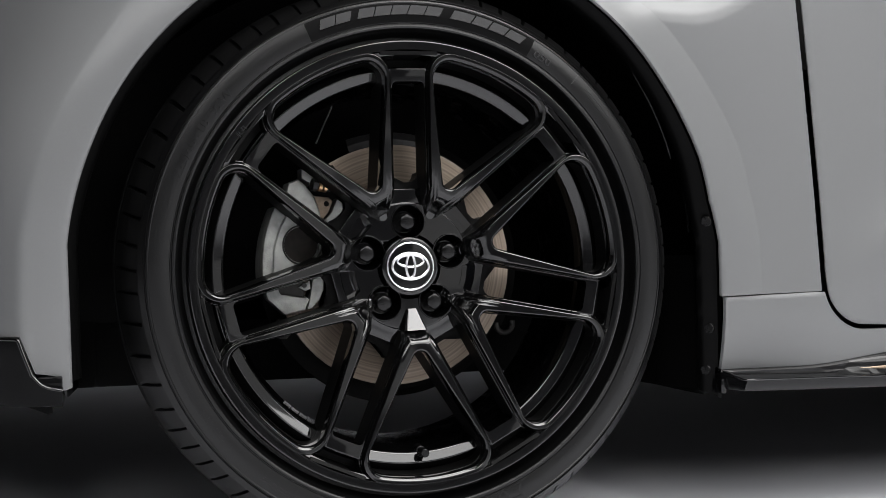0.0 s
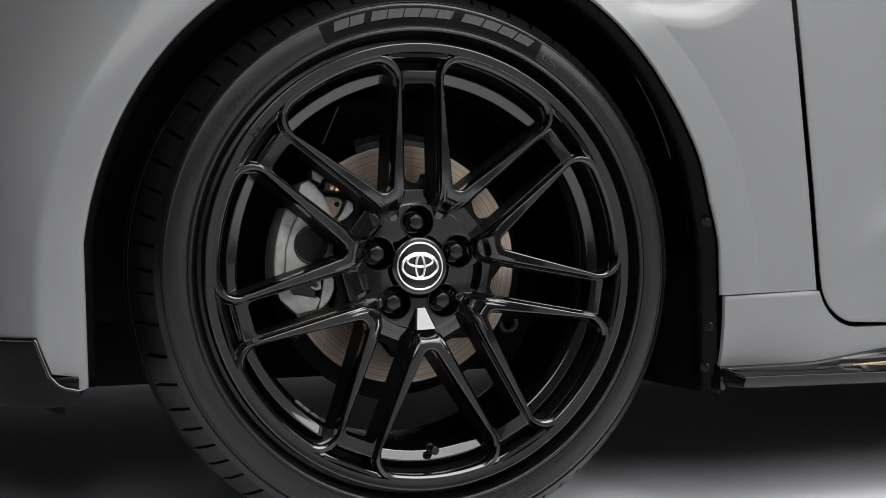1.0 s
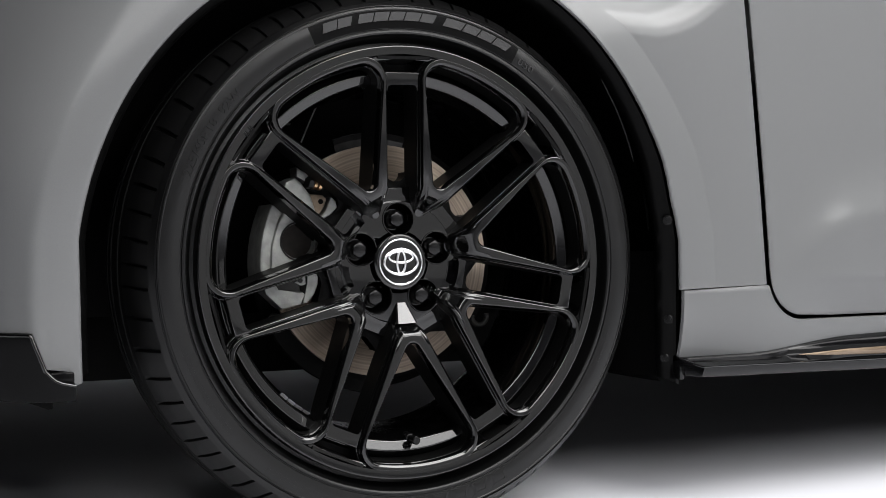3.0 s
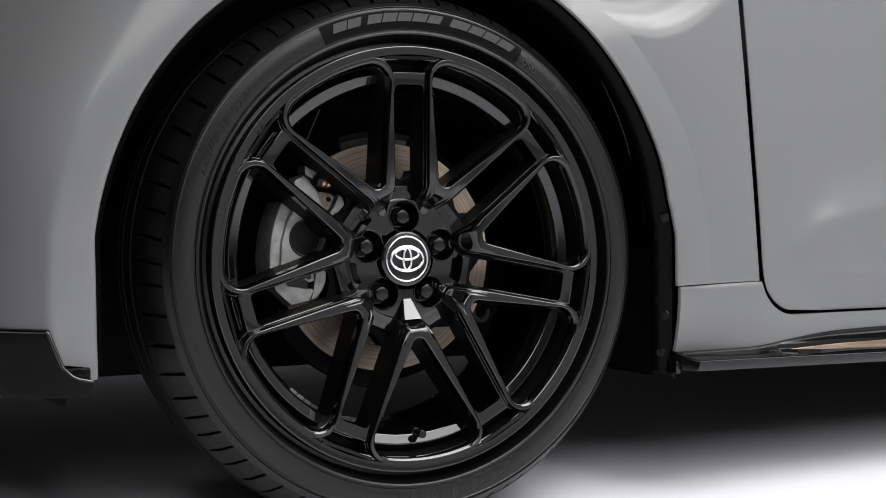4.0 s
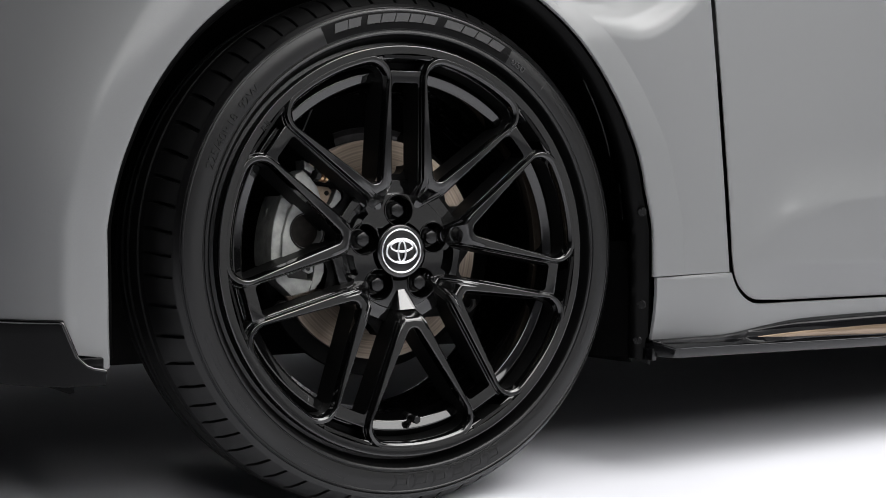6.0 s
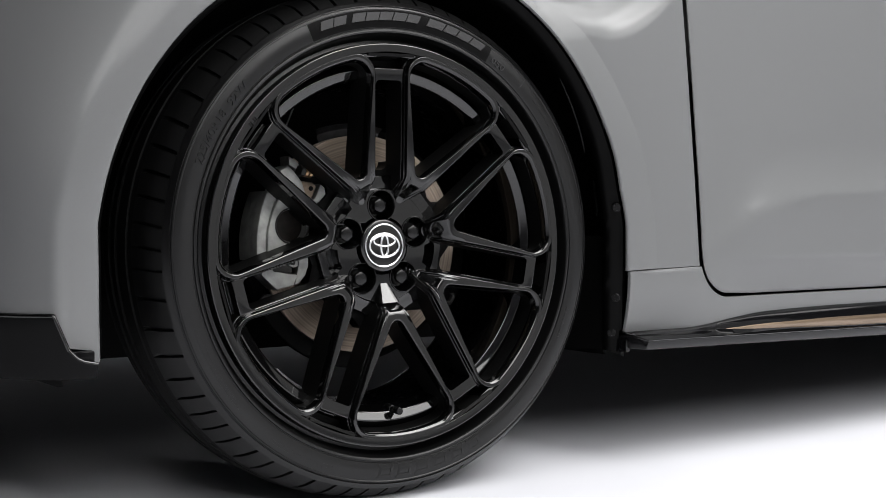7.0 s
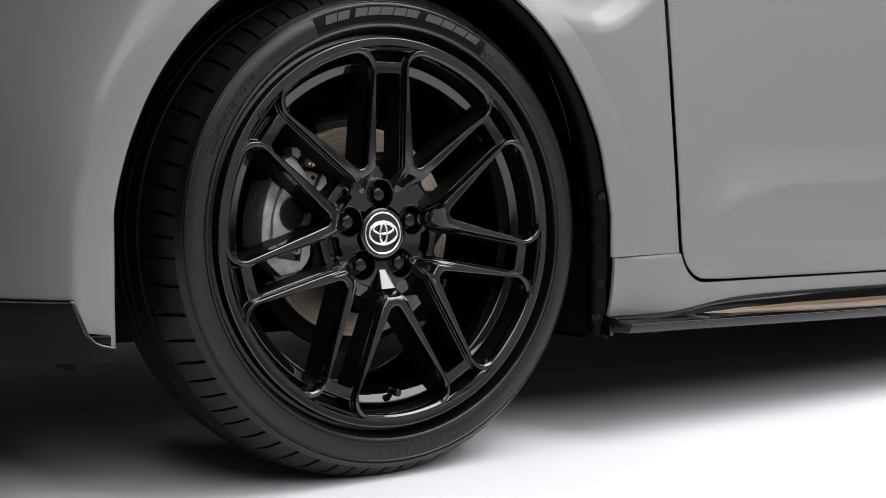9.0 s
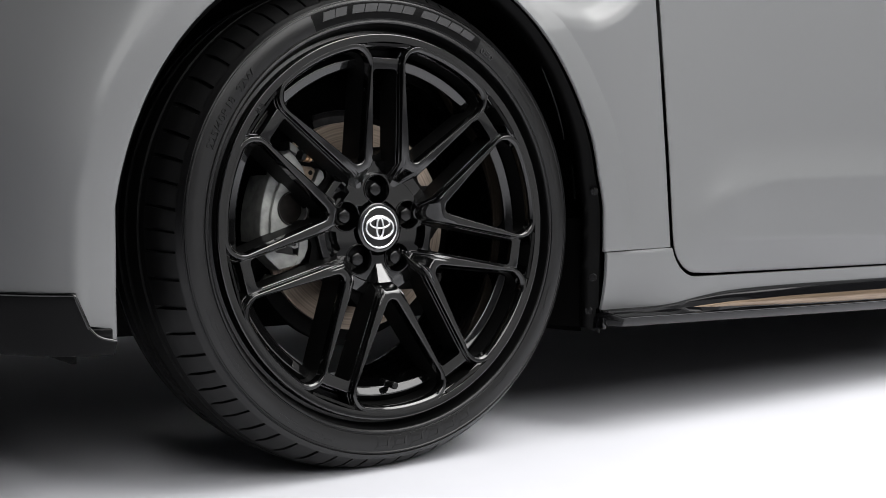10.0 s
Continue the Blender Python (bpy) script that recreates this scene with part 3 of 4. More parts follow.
# ---- the wheel ----
wheel = thing("wheel", (0.0, 0.1, 0.0), "gloss black seven-spoke alloy wheel with a low-profile tyre on the floor", "wheel")
AXLE = Matrix.Translation(HUB)
PHASE = -2.55
STEP = 360 / 7


def turned(deg):
    return AXLE @ Matrix.Rotation(radians(deg), 4, "Y")


# tyre: sidewall profile (radius, y) from the bead outwards, then the tread
SIDE = [(0.2400, 0.0160), (0.2442, 0.0100), (0.2450, 0.0062), (0.2462, 0.0140), (0.2500, 0.0150), (0.2532, 0.0118), (0.2554, 0.0048), (0.2564, -0.0004), (0.2574, -0.0022), (0.2590, -0.0030), (0.2608, -0.0028), (0.2616, -0.0014),
        (0.2624, -0.0014), (0.2632, -0.0024), (0.2700, -0.0040), (0.2780, -0.0044), (0.2840, -0.0034), (0.2850, -0.0040), (0.2862, -0.0036), (0.2868, -0.0024), (0.2876, -0.0020), (0.2884, -0.0030), (0.2894, -0.0024),
        (0.2902, -0.0010), (0.2925, 0.0004), (0.2950, 0.0036), (0.2975, 0.0070), (0.3000, 0.0105), (0.3025, 0.0145), (0.3050, 0.0185), (0.3072, 0.0228), (0.3092, 0.0275), (0.3110, 0.0330), (0.3128, 0.0395), (0.3144, 0.0460)]
TREAD = [(0.3150, 0.0500), (0.3158, 0.0540), (0.3160, 0.0550), (0.3135, 0.0560), (0.3135, 0.0610), (0.3166, 0.0620), (0.3178, 0.0740), (0.3183, 0.0860), (0.3184, 0.0870), (0.3115, 0.0880), (0.3115, 0.0970), (0.3185, 0.0980), (0.3185, 0.1050)]
HALF = SIDE + TREAD
MIRROR = [(r, 0.21 - y) for r, y in reversed(HALF[:-1])]
PROFILE = HALF + MIRROR
# shoulder grooves at uneven pitches, as on real tyres
PITCH = (4.2, 5.2, 4.9, 5.5, 6.5, 6.6, 6.1, 5.3, 5.2, 5.4, 4.8, 4.4, 6.1, 6.4, 5.9, 5.4, 4.6, 4.3, 4.2, 4.2, 5.2)
cuts = [-30.7]
for p in PITCH:
    cuts.append(cuts[-1] - p)
rest = [4.8, 5.4, 6.2, 5.6, 4.6, 4.3, 5.1] * 7
for p in rest[:-1]:
    cuts.append(cuts[-1] - p * 249.6 / sum(rest))
cuts = sorted(cuts)
COLS = 9


def sidewall_y(r):
    return table(SIDE, r)


rows = []
bm = bmesh.new()
for p, cut_at in enumerate(cuts):
    pitch = (cuts[p + 1] if p + 1 < len(cuts) else cuts[0] + 360) - cut_at
    for c in range(COLS):
        f = (-0.105, -0.075, -0.054, 0.054, 0.075, 0.22, 0.40, 0.58, 0.74)[c]
        row = []
        for j, (r, y) in enumerate(PROFILE):
            cut, skew = 0.0, 0.0
            yy = min(y, 0.21 - y)
            if 0.2948 < r < 0.3162 and yy < 0.0552:
                # curved shoulder grooves, tapering to both ends
                u = (yy - 0.0036) / 0.046
                skew = 0.15 * math.sin(math.pi * min(1.0, max(0.0, u)) * 0.62) * (1 if y < 0.105 else -1)
                if c in (2, 3) and 0.0 < u < 0.92:
                    cut = 0.0045 * min(1.0, 0.45 + 6 * u, 4 * (0.92 - u))
                    skew += f * (-0.55 + 0.75 * math.sin(math.pi * min(1.0, u / 0.8)) if u < 0.8 else -0.55)
            a = radians(cut_at + pitch * (f + skew))
            rr = r - cut
            yo = y + cut * 0.35 * (1 if y < 0.105 else -1)
            z = 0.31 + rr * math.cos(a)
            x = rr * math.sin(a)
            if z < 0.0:
                z = 0.0
            row.append((x, yo, z))
        rows.append(row)
grid(bm, rows, close_u=True)
for f in bm.faces:
    across = sum(v.co.y for v in f.verts) / 4
    if 0.047 < across < 0.163:
        f.material_index = 1
    elif 0.004 < across < 0.206 and min(math.hypot(v.co.x, v.co.z - 0.31) for v in f.verts) > 0.288:
        f.material_index = 2
tyre = part("tyre", bm, RUBBER, wheel, "black low-profile tyre with curved shoulder grooves", sharp=32)
tyre.data.materials.append(TREAD_RUBBER)
tyre.data.materials.append(SHOULDER_RUBBER)


def glyphs(text, size):
    """The outlines of a text as a mesh in the plane, by the built-in font."""
    cu = bpy.data.curves.new("lettering", "FONT")
    cu.body, cu.size, cu.extrude, cu.align_x, cu.resolution_u = text, size, 0.0, "CENTER", 3
    ob = bpy.data.objects.new("lettering", cu)
    scene.collection.objects.link(ob)
    me = bpy.data.meshes.new_from_object(ob.evaluated_get(bpy.context.evaluated_depsgraph_get()))
    bpy.data.objects.remove(ob)
    bpy.data.curves.remove(cu)
    return me


def wrap(bm, r0, deg, height):
    """Bend a flat mesh (x along, y up) round the sidewall at radius r0, raised by height."""
    ext = bmesh.ops.extrude_face_region(bm, geom=list(bm.faces))
    top = {v for v in ext["geom"] if isinstance(v, bmesh.types.BMVert)}
    for v in bm.verts:
        r = r0 + v.co.y
        a = radians(deg) + v.co.x / r0
        y = sidewall_y(r) - (height if v in top else -0.0008)
        v.co = (r * math.sin(a), y, 0.31 + r * math.cos(a))
    return bm


def sidewall_text(text, r0, deg, size, height=0.0011, mat=RUBBER, wide=1.0):
    me = glyphs(text, size)
    b = bmesh.new()
    b.from_mesh(me)
    bpy.data.meshes.remove(me)
    for v in b.verts:
        v.co.x *= wide
    bmesh.ops.subdivide_edges(b, edges=[e for e in b.edges if e.calc_length() > 0.006], cuts=1)
    wrap(b, r0, deg, height)
    part("lettering", b, mat, tyre, "moulded size marking on the sidewall", smooth=False)


def frame_flat(b, x0, x1, h0, h1, slant, wide):
    """A slanted hollow block, for a moulded word."""
    def at(x, y):
        return b.verts.new((x + slant * (y - h0), y, 0))
    o = [at(x0, h0), at(x1, h0), at(x1, h1), at(x0, h1)]
    i = [at(x0 + wide, h0 + wide), at(x1 - wide, h0 + wide), at(x1 - wide, h1 - wide), at(x0 + wide, h1 - wide)]
    for k in range(4):
        b.faces.new((o[k], o[(k + 1) % 4], i[(k + 1) % 4], i[k]))


def bar_flat(b, x0, x1, h0, h1):
    n = max(1, int((x1 - x0) / 0.004))
    lo = [b.verts.new((x0 + (x1 - x0) * i / n, h0, 0)) for i in range(n + 1)]
    hi = [b.verts.new((x0 + (x1 - x0) * i / n, h1, 0)) for i in range(n + 1)]
    for i in range(n):
        b.faces.new((lo[i], lo[i + 1], hi[i + 1], hi[i]))


sidewall_text("225/40R18  92W", 0.2670, -59.0, 0.0135, 0.0012, RUBBER, wide=1.12)
sidewall_text("050", 0.2674, 31.6, 0.0112, mat=LETTER, wide=1.35)
# dull ground panel behind the words
b = bmesh.new()
grid(b, [[(r * math.sin(a), sidewall_y(r) - 0.00025, 0.31 + r * math.cos(a)) for r in (0.2636, 0.2670, 0.2700, 0.2740, 0.2780, 0.2810, 0.2838)] for a in (radians(-26.4 + 54.4 * i / 60) for i in range(61))])
part("sidewall_panel", b, DULL, tyre, "dull darker band behind the moulded blocks")
# the maker's words as plain slanted blocks
for d0, d1 in ((-23.6, -20.1), (-19.8, -16.4), (-14.6, -11.0), (-10.7, -7.1), (-6.8, -3.2), (-2.9, 0.8), (1.1, 4.6), (7.2, 12.1), (12.5, 16.3), (16.7, 20.6), (21.0, 25.0)):
    b = bmesh.new()
    x0, x1 = radians(d0) * 0.2715, radians(d1) * 0.2715
    n = 4
    lo = [b.verts.new((x0 + (x1 - x0) * i / n, 0.0, 0)) for i in range(n + 1)]
    hi = [b.verts.new((x0 + (x1 - x0) * i / n + 0.0044, 0.0098, 0)) for i in range(n + 1)]
    for i in range(n):
        b.faces.new((lo[i], lo[i + 1], hi[i + 1], hi[i]))
    wrap(b, 0.2715, 0.0, 0.0012)
    part("maker_block", b, LETTER, tyre, "moulded slanted block on the sidewall", smooth=False)
for k in range(6):
    b = bmesh.new()
    x0 = -0.075 + 0.0255 * k
    frame_flat(b, x0, x0 + 0.0215, 0.0, 0.0165, 0.15, 0.0045)
    wrap(b, 0.2650, 171.0, 0.0006)
    part("maker_block", b, RUBBER, tyre, "large moulded hollow block on the sidewall", smooth=False)
# unreadable small markings
for r0, deg, n, w, h in ((0.2785, 49.0, 12, 0.0026, 0.0044), (0.2700, 113.0, 9, 0.0034, 0.0040), (0.2690, 141.0, 10, 0.0018, 0.0030), (0.2745, -118.0, 22, 0.0036, 0.0022), (0.2705, -118.0, 22, 0.0032, 0.0018), (0.2770, -150.0, 18, 0.0034, 0.0020), (0.2735, -150.0, 22, 0.0030, 0.0020), (0.2735, 52.0, 9, 0.0040, 0.0022)):
    b = bmesh.new()
    x = -n * w * 0.75
    for i in range(n):
        wi = w * (0.6 + 0.6 * random.random())
        bar_flat(b, x, x + wi, 0.0, h)
        x += wi + w * 0.45
    wrap(b, r0, deg, 0.0004)
    part("small_marking", b, RUBBER, tyre, "row of small moulded markings", smooth=False)
# plain panel edges beside the words, and radial hairlines
for deg, r0, r1 in ((-26.4, 0.2630, 0.2838), (41.0, 0.2700, 0.2838)):
    b = bmesh.new()
    bar_flat(b, -0.0006, 0.0006, 0.0, r1 - r0)
    wrap(b, r0, deg, 0.0006)
    part("panel_edge", b, LETTER, tyre, smooth=False)

# rim: lip, well and inner flange
RIM = [(0.2300, 0.0120), (0.2300, 0.0060), (0.2335, 0.0045), (0.2343, 0.0026), (0.2351, 0.00145), (0.2357, 0.00137), (0.2428, 0.0005), (0.2436, 0.0005), (0.2443, 0.0008), (0.2448, 0.0014), (0.2452, 0.0026), (0.2453, 0.0050),
       (0.2440, 0.0090), (0.2380, 0.0140), (0.2340, 0.0400), (0.2200, 0.0600), (0.2100, 0.1000), (0.2150, 0.1750), (0.2330, 0.1850), (0.2350, 0.2010), (0.2440, 0.2050), (0.2430, 0.2100), (0.2300, 0.2060),
       (0.2270, 0.1950), (0.2120, 0.1780), (0.2030, 0.1500), (0.2010, 0.1000), (0.2010, 0.0620), (0.2016, 0.0560), (0.2058, 0.0400), (0.2062, 0.0358), (0.2072, 0.0342), (0.2090, 0.0336), (0.2150, 0.0315), (0.2164, 0.0308), (0.2178, 0.0304), (0.2192, 0.0308), (0.2280, 0.0395), (0.2292, 0.0360), (0.2296, 0.0220)]
bm = revolve(RIM, 224, closed=True)
for f in bm.faces:
    mid = f.calc_center_median()
    if mid.y > 0.058 and math.hypot(mid.x, mid.z) < 0.209:
        f.material_index = 1
rim = part("rim", bm, GLOSS, wheel, "gloss black alloy rim with a stepped lip", at=AXLE, sharp=40, crisp=True)
rim.data.materials.append(BARREL)


b = bmesh.new()
for k, (w, h) in enumerate(((0.0014, 0.0062), (0.0014, 0.0056), (0.0034, 0.0016), (0.0014, 0.0062), (0.0014, 0.0056))):
    t0 = polar(0.2335, -54.6 + 0.62 * k)
    side, up = polar(1.0, -54.6 + 90), polar(1.0, -54.6)
    q = [t0 + side * sx * w / 2 + up * sz for sx, sz in ((-1, 0), (1, 0), (1, h), (-1, h))]
    lo = [b.verts.new((p.x, 0.0028, p.z)) for p in q]
    hi = [b.verts.new((p.x, 0.0002, p.z)) for p in q]
    b.faces.new(hi)
    for n in range(4):
        b.faces.new((lo[n], lo[(n + 1) % 4], hi[(n + 1) % 4], hi[n]))
part("cast_marking", b, SCREW, wheel, "small raised cast marking on the rim lip", at=AXLE, smooth=False)


def face_y(r):
    """Depth of the spokes' front face."""
    if r > 0.2325:
        return 0.0018 - 0.12 * (r - 0.2325)
    if r > 0.0855:
        return 0.0018 + 0.0905 * (0.2325 - r)
    # a straight steep fall from the spoke's end down to the hub
    return table([(0.0600, 0.0446), (0.0640, 0.0440), (0.0662, 0.0422), (0.0810, 0.0176), (0.0832, 0.0156), (0.0855, 0.0151)], r)


def opening(a, b, apex_r, corner_r, outer):
    """A rounded opening between two spokes, symmetric about the upright axis: its sides lie a - b * u off the neighbouring slot axes. Points (across, along)."""
    h = radians(STEP / 2)
    tilt = math.atan(b)
    half = h + tilt
    p = a / (math.sin(h) + b * math.cos(h))
    sh, ch = math.sin(half), math.cos(half)
    pts = []
    # apex
    ca = p + apex_r / sh
    for i in range(9):
        t = -(math.pi / 2 - half) + 2 * (math.pi / 2 - half) * i / 8
        pts.append((apex_r * math.sin(t), ca - apex_r * math.cos(t)))
    right_in = pts[-1]
    # outer corner on the right: a circle inside the arc and touching the side
    R = outer - corner_r
    # centre at distance corner_r from the side line through (0, p) with direction (sh, ch)
    # point = (0, p) + s * (sh, ch) + corner_r * (-ch, sh)
    bx, bz = -corner_r * ch, p + corner_r * sh
    B = bx * sh + bz * ch
    C = bx * bx + bz * bz - R * R
    s = -B + math.sqrt(B * B - C)
    cx, cz = bx + s * sh, bz + s * ch
    a_start = math.atan2(-sh, ch)
    foot = (cx + corner_r * ch, cz - corner_r * sh)
    for i in range(1, 10):
        f = i / 10
        pts.append((right_in[0] + (foot[0] - right_in[0]) * f, right_in[1] + (foot[1] - right_in[1]) * f))
    a1 = math.atan2(cz, cx)
    for i in range(13):
        t = a_start + (a1 - a_start) * i / 12
        pts.append((cx + corner_r * math.cos(t), cz + corner_r * math.sin(t)))
    half_out = len(pts)
    ang = math.atan2(pts[-1][0], pts[-1][1])
    for i in range(1, 12):
        t = ang * (1 - 2 * i / 12)
        pts.append((outer * math.sin(t), outer * math.cos(t)))
    # mirror of corner and side
    right = pts[9:half_out]
    pts += [(-x, z) for x, z in reversed(right)]
    return pts


# loops of one V-shaped spoke round its opening: (a, b, apex radius, corner radius, outer radius, depth)
A, B = 0.04225, 0.075
LOOPS = [(A + 0.0035, B, 0.0050, 0.0140, 0.2262, 0.050), (A + 0.0014, B, 0.0076, 0.0183, 0.2272, 0.0120), (A + 0.0003, B, 0.0087, 0.0196, 0.2280, 0.0040), (A - 0.0001, B, 0.0091, 0.0201, 0.2288, 0.0024), (A - 0.0009, B, 0.0099, 0.0209, 0.2302, 0.0009), (A - 0.0020, B, 0.0110, 0.0220, 0.2316, 0.0)]
FACE_END = (0.0231, 0.0, 0.0130, 0.0233, 0.2350, 0.0)
LOOPS += [tuple(p + (q - p) * k / 18 for p, q in zip(LOOPS[-1], FACE_END)) for k in range(1, 18)]
LOOPS += [FACE_END, (0.0225, 0.0, 0.0127, 0.0237, 0.2355, 0.0003), (0.0220, 0.0, 0.0124, 0.0240, 0.2358, 0.0010), (0.0217, 0.0, 0.0121, 0.0242, 0.2361, 0.0020), (0.0211, 0.0, 0.0120, 0.0246, 0.2365, 0.0044), (0.0204, 0.0, 0.0122, 0.0251, 0.2369, 0.0048), (0.0198, 0.0, 0.0124, 0.0254, 0.2373, 0.0056),
          (0.0192, 0.0, 0.0127, 0.0257, 0.2377, 0.0088), (0.0185, 0.0, 0.0131, 0.0261, 0.2382, 0.0092), (0.0179, 0.0, 0.0135, 0.0263, 0.2385, 0.0102), (0.0172, 0.0, 0.0139, 0.0266, 0.2386, 0.045)]


def spoke_mesh(tail):
    """One V spoke; with a tail its apex runs to a point on the hub."""
    b0 = bmesh.new()
    rws = [[(x, face_y(math.hypot(x, z)) + dep, z) for x, z in opening(a, b, ra - tail * smoothstep(0.0402, 0.0231, a), rc, ro)] for a, b, ra, rc, ro, dep in LOOPS]
    grid(b0, rws, close_u=True, close_v=True)
    b0.faces.index_update()
    n = len(rws[0])
    for f in b0.faces:
        if f.index // n in (0, len(LOOPS) - 2, len(LOOPS) - 1):
            f.material_index = 1
    return b0


SPOKE = "V-shaped gloss black double spoke with stepped edges"
plain = tailed = None
for k in range(7):
    at = turned(PHASE + STEP * (k + 0.5))
    long_tail = k in (0, 2, 4, 6)
    made = tailed if long_tail else plain
    ob = part("spoke", made or spoke_mesh(0.0078 if long_tail else 0.0), GLOSS, wheel, SPOKE, at=at, sharp=48, crisp=True)
    if made is None:
        ob.data.materials.append(RECESS_BLACK)
        if long_tail:
            tailed = ob.data
        else:
            plain = ob.data

# cross bridge and pocket at the end of each slot
bm = bmesh.new()
half = [(0.0128 + 0.007 * math.cos(radians(t)), 0.1966 + 0.007 * math.sin(radians(t))) for t in range(0, 91, 15)]
slab(bm, [(-0.0205, 0.2160), (0.0205, 0.2160), (0.0205, 0.1966)] + half + [(-x, z) for x, z in reversed(half)] + [(-0.0205, 0.1966)], 0.0105, 0.040, 0.0016)
grid(bm, [[(x, 0.0330, z) for z in (0.2140, 0.2280)] + [(x, 0.0320, 0.2290), (x, 0.0060, 0.2296), (x, 0.0048, 0.2330)] for x in (-0.032, -0.01, 0.01, 0.032)])
for v in bm.verts:
    if v.co.y < 0.02:
        v.co.y -= 0.14 * (v.co.z - 0.21)
bm.faces.index_update()
for f in bm.faces:
    if max(v.co.z for v in f.verts) > 0.22:
        f.material_index = 1
bridge = part("spoke_bridge", bm, GLOSS, wheel, "short gloss black cross bridge between spokes", at=turned(PHASE), sharp=40, crisp=True)
bridge.data.materials.append(RECESS_BLACK)
for k in range(1, 7):
    part("spoke_bridge", bridge.data, None, wheel, "short gloss black cross bridge between spokes", at=turned(PHASE + STEP * k), crisp=True)

# web that rounds the inner end of each slot, deep between the spokes
bm = bmesh.new()
half = [(0.0072 + 0.010 * math.cos(radians(t)), 0.1045 + 0.010 * math.sin(radians(t))) for t in range(0, -91, -15)]
loops = [[bm.verts.new((x, y, z)) for x, z in [(0.0178, 0.086), (0.0178, 0.1056)] + half + [(-x, z) for x, z in reversed(half)] + [(-0.0178, 0.1056), (-0.0178, 0.086)]] for y in (0.0560, 0.0780)]
bridge_rings(bm, loops[0], loops[1])
bm.faces.new(loops[0])
bm.faces.new(loops[1])
bmesh.ops.triangulate(bm, faces=[f for f in bm.faces if len(f.verts) > 4])
web = None
for k in range(7):
    web = part("slot_web", bm if web is None else web.data, RECESS_BLACK, wheel, "black web rounding the end of a slot", at=turned(PHASE + STEP * k), smooth=False)

# hub plate with five nut bores
LUGS = [PHASE + 1.3 + 72 * k for k in range(5)]


POCKETS = [PHASE + STEP * k for k in (2, 5, 6)]
RINGS = 224


def ring(b, cx, cz, r, y, n):
    return [b.verts.new((cx + r * math.sin(TAU * i / n), y, cz + r * math.cos(TAU * i / n))) for i in range(n)]


def in_pocket(deg):
    """1 inside the sunken pockets between the spokes, 0 elsewhere."""
    off = min(abs((deg - p + 180) % 360 - 180) for p in POCKETS)
    return 1 - smoothstep(11.0, 12.5, off)


def hub_loop(b, plain, sunk, lobe):
    """A ring about the axle, bowed in at every slot; (radius, y) outside the pockets and within them."""
    out = []
    for i in range(RINGS):
        deg = 360 * i / RINGS
        w = in_pocket(deg)
        r = plain[0] + (sunk[0] - plain[0]) * w + lobe * math.cos(radians(7 * (deg - PHASE)))
        out.append(b.verts.new(polar(r, deg, plain[1] + (sunk[1] - plain[1]) * w)))
    return out


bm = bmesh.new()
outer = hub_loop(bm, (0.0700, 0.0450), (0.0615, 0.0450), 0)
inner = ring(bm, 0, 0, 0.0368, 0.0450, 48)
bores = [(polar(0.05, deg), ring(bm, polar(0.05, deg).x, polar(0.05, deg).z, 0.0202, 0.0450, 32)) for deg in LUGS]
flat, fence = [], []
for loop in [outer, inner] + [b[1] for b in bores]:
    k = len(flat)
    flat += loop
    fence += [(k + i, k + (i + 1) % len(loop)) for i in range(len(loop))]
pts, _, tris, _, _, _ = geometry.delaunay_2d_cdt([Vector((v.co.x, v.co.z)) for v in flat], fence, [], 0, 1e-6)
spots = [bm.verts.new((p.x, 0.0450, p.y)) for p in pts]
for tri in tris:
    mid = sum((pts[i] for i in tri), Vector((0.0, 0.0))) / 3
    edge_r = 0.0700 - 0.0085 * in_pocket(math.degrees(math.atan2(mid.x, mid.y)))
    if 0.0366 < mid.length < edge_r and all((mid - Vector((c.x, c.z))).length > 0.0200 for c, _ in bores):
        bm.faces.new([spots[i] for i in tri])
last = outer
for plain_at, sunk_at, lobe in (((0.0706, 0.0450), (0.0621, 0.0450), 0), ((0.0710, 0.0453), (0.0626, 0.0455), 0), ((0.0714, 0.0470), (0.0630, 0.0600), 0), ((0.0720, 0.0474), (0.0640, 0.0620), 0),
                                ((0.0770, 0.0474), (0.0770, 0.0620), 0), ((0.0776, 0.0474), (0.0776, 0.0600), 0), ((0.0780, 0.0474), (0.0780, 0.0482), 0), ((0.0786, 0.0474), (0.0786, 0.0474), 0),
                                ((0.0884, 0.0474), (0.0884, 0.0474), -0.0022), ((0.0892, 0.0477), (0.0892, 0.0477), -0.0024), ((0.0897, 0.0485), (0.0897, 0.0485), -0.0024), ((0.0900, 0.0500), (0.0900, 0.0500), -0.0024), ((0.0904, 0.0800), (0.0904, 0.0800), -0.0020)):
    loop = hub_loop(bm, plain_at, sunk_at, lobe)
    bridge_rings(bm, last, loop)
    last = loop
bridge_rings(bm, inner, ring(bm, 0, 0, 0.0362, 0.060, 48))
for c, loop in bores:
    # a raised collar, then the bore
    for r, y in ((0.0200, 0.0440), (0.0196, 0.0436), (0.0189, 0.0436), (0.0184, 0.0441), (0.0180, 0.0460), (0.0174, 0.0560), (0.0125, 0.0640)):
        step = ring(bm, c.x, c.z, r, y, 32)
        bridge_rings(bm, loop, step)
        loop = step
    bm.faces.new(loop)
bmesh.ops.remove_doubles(bm, verts=bm.verts, dist=1e-5)
bmesh.ops.delete(bm, geom=[v for v in bm.verts if not v.link_faces], context="VERTS")
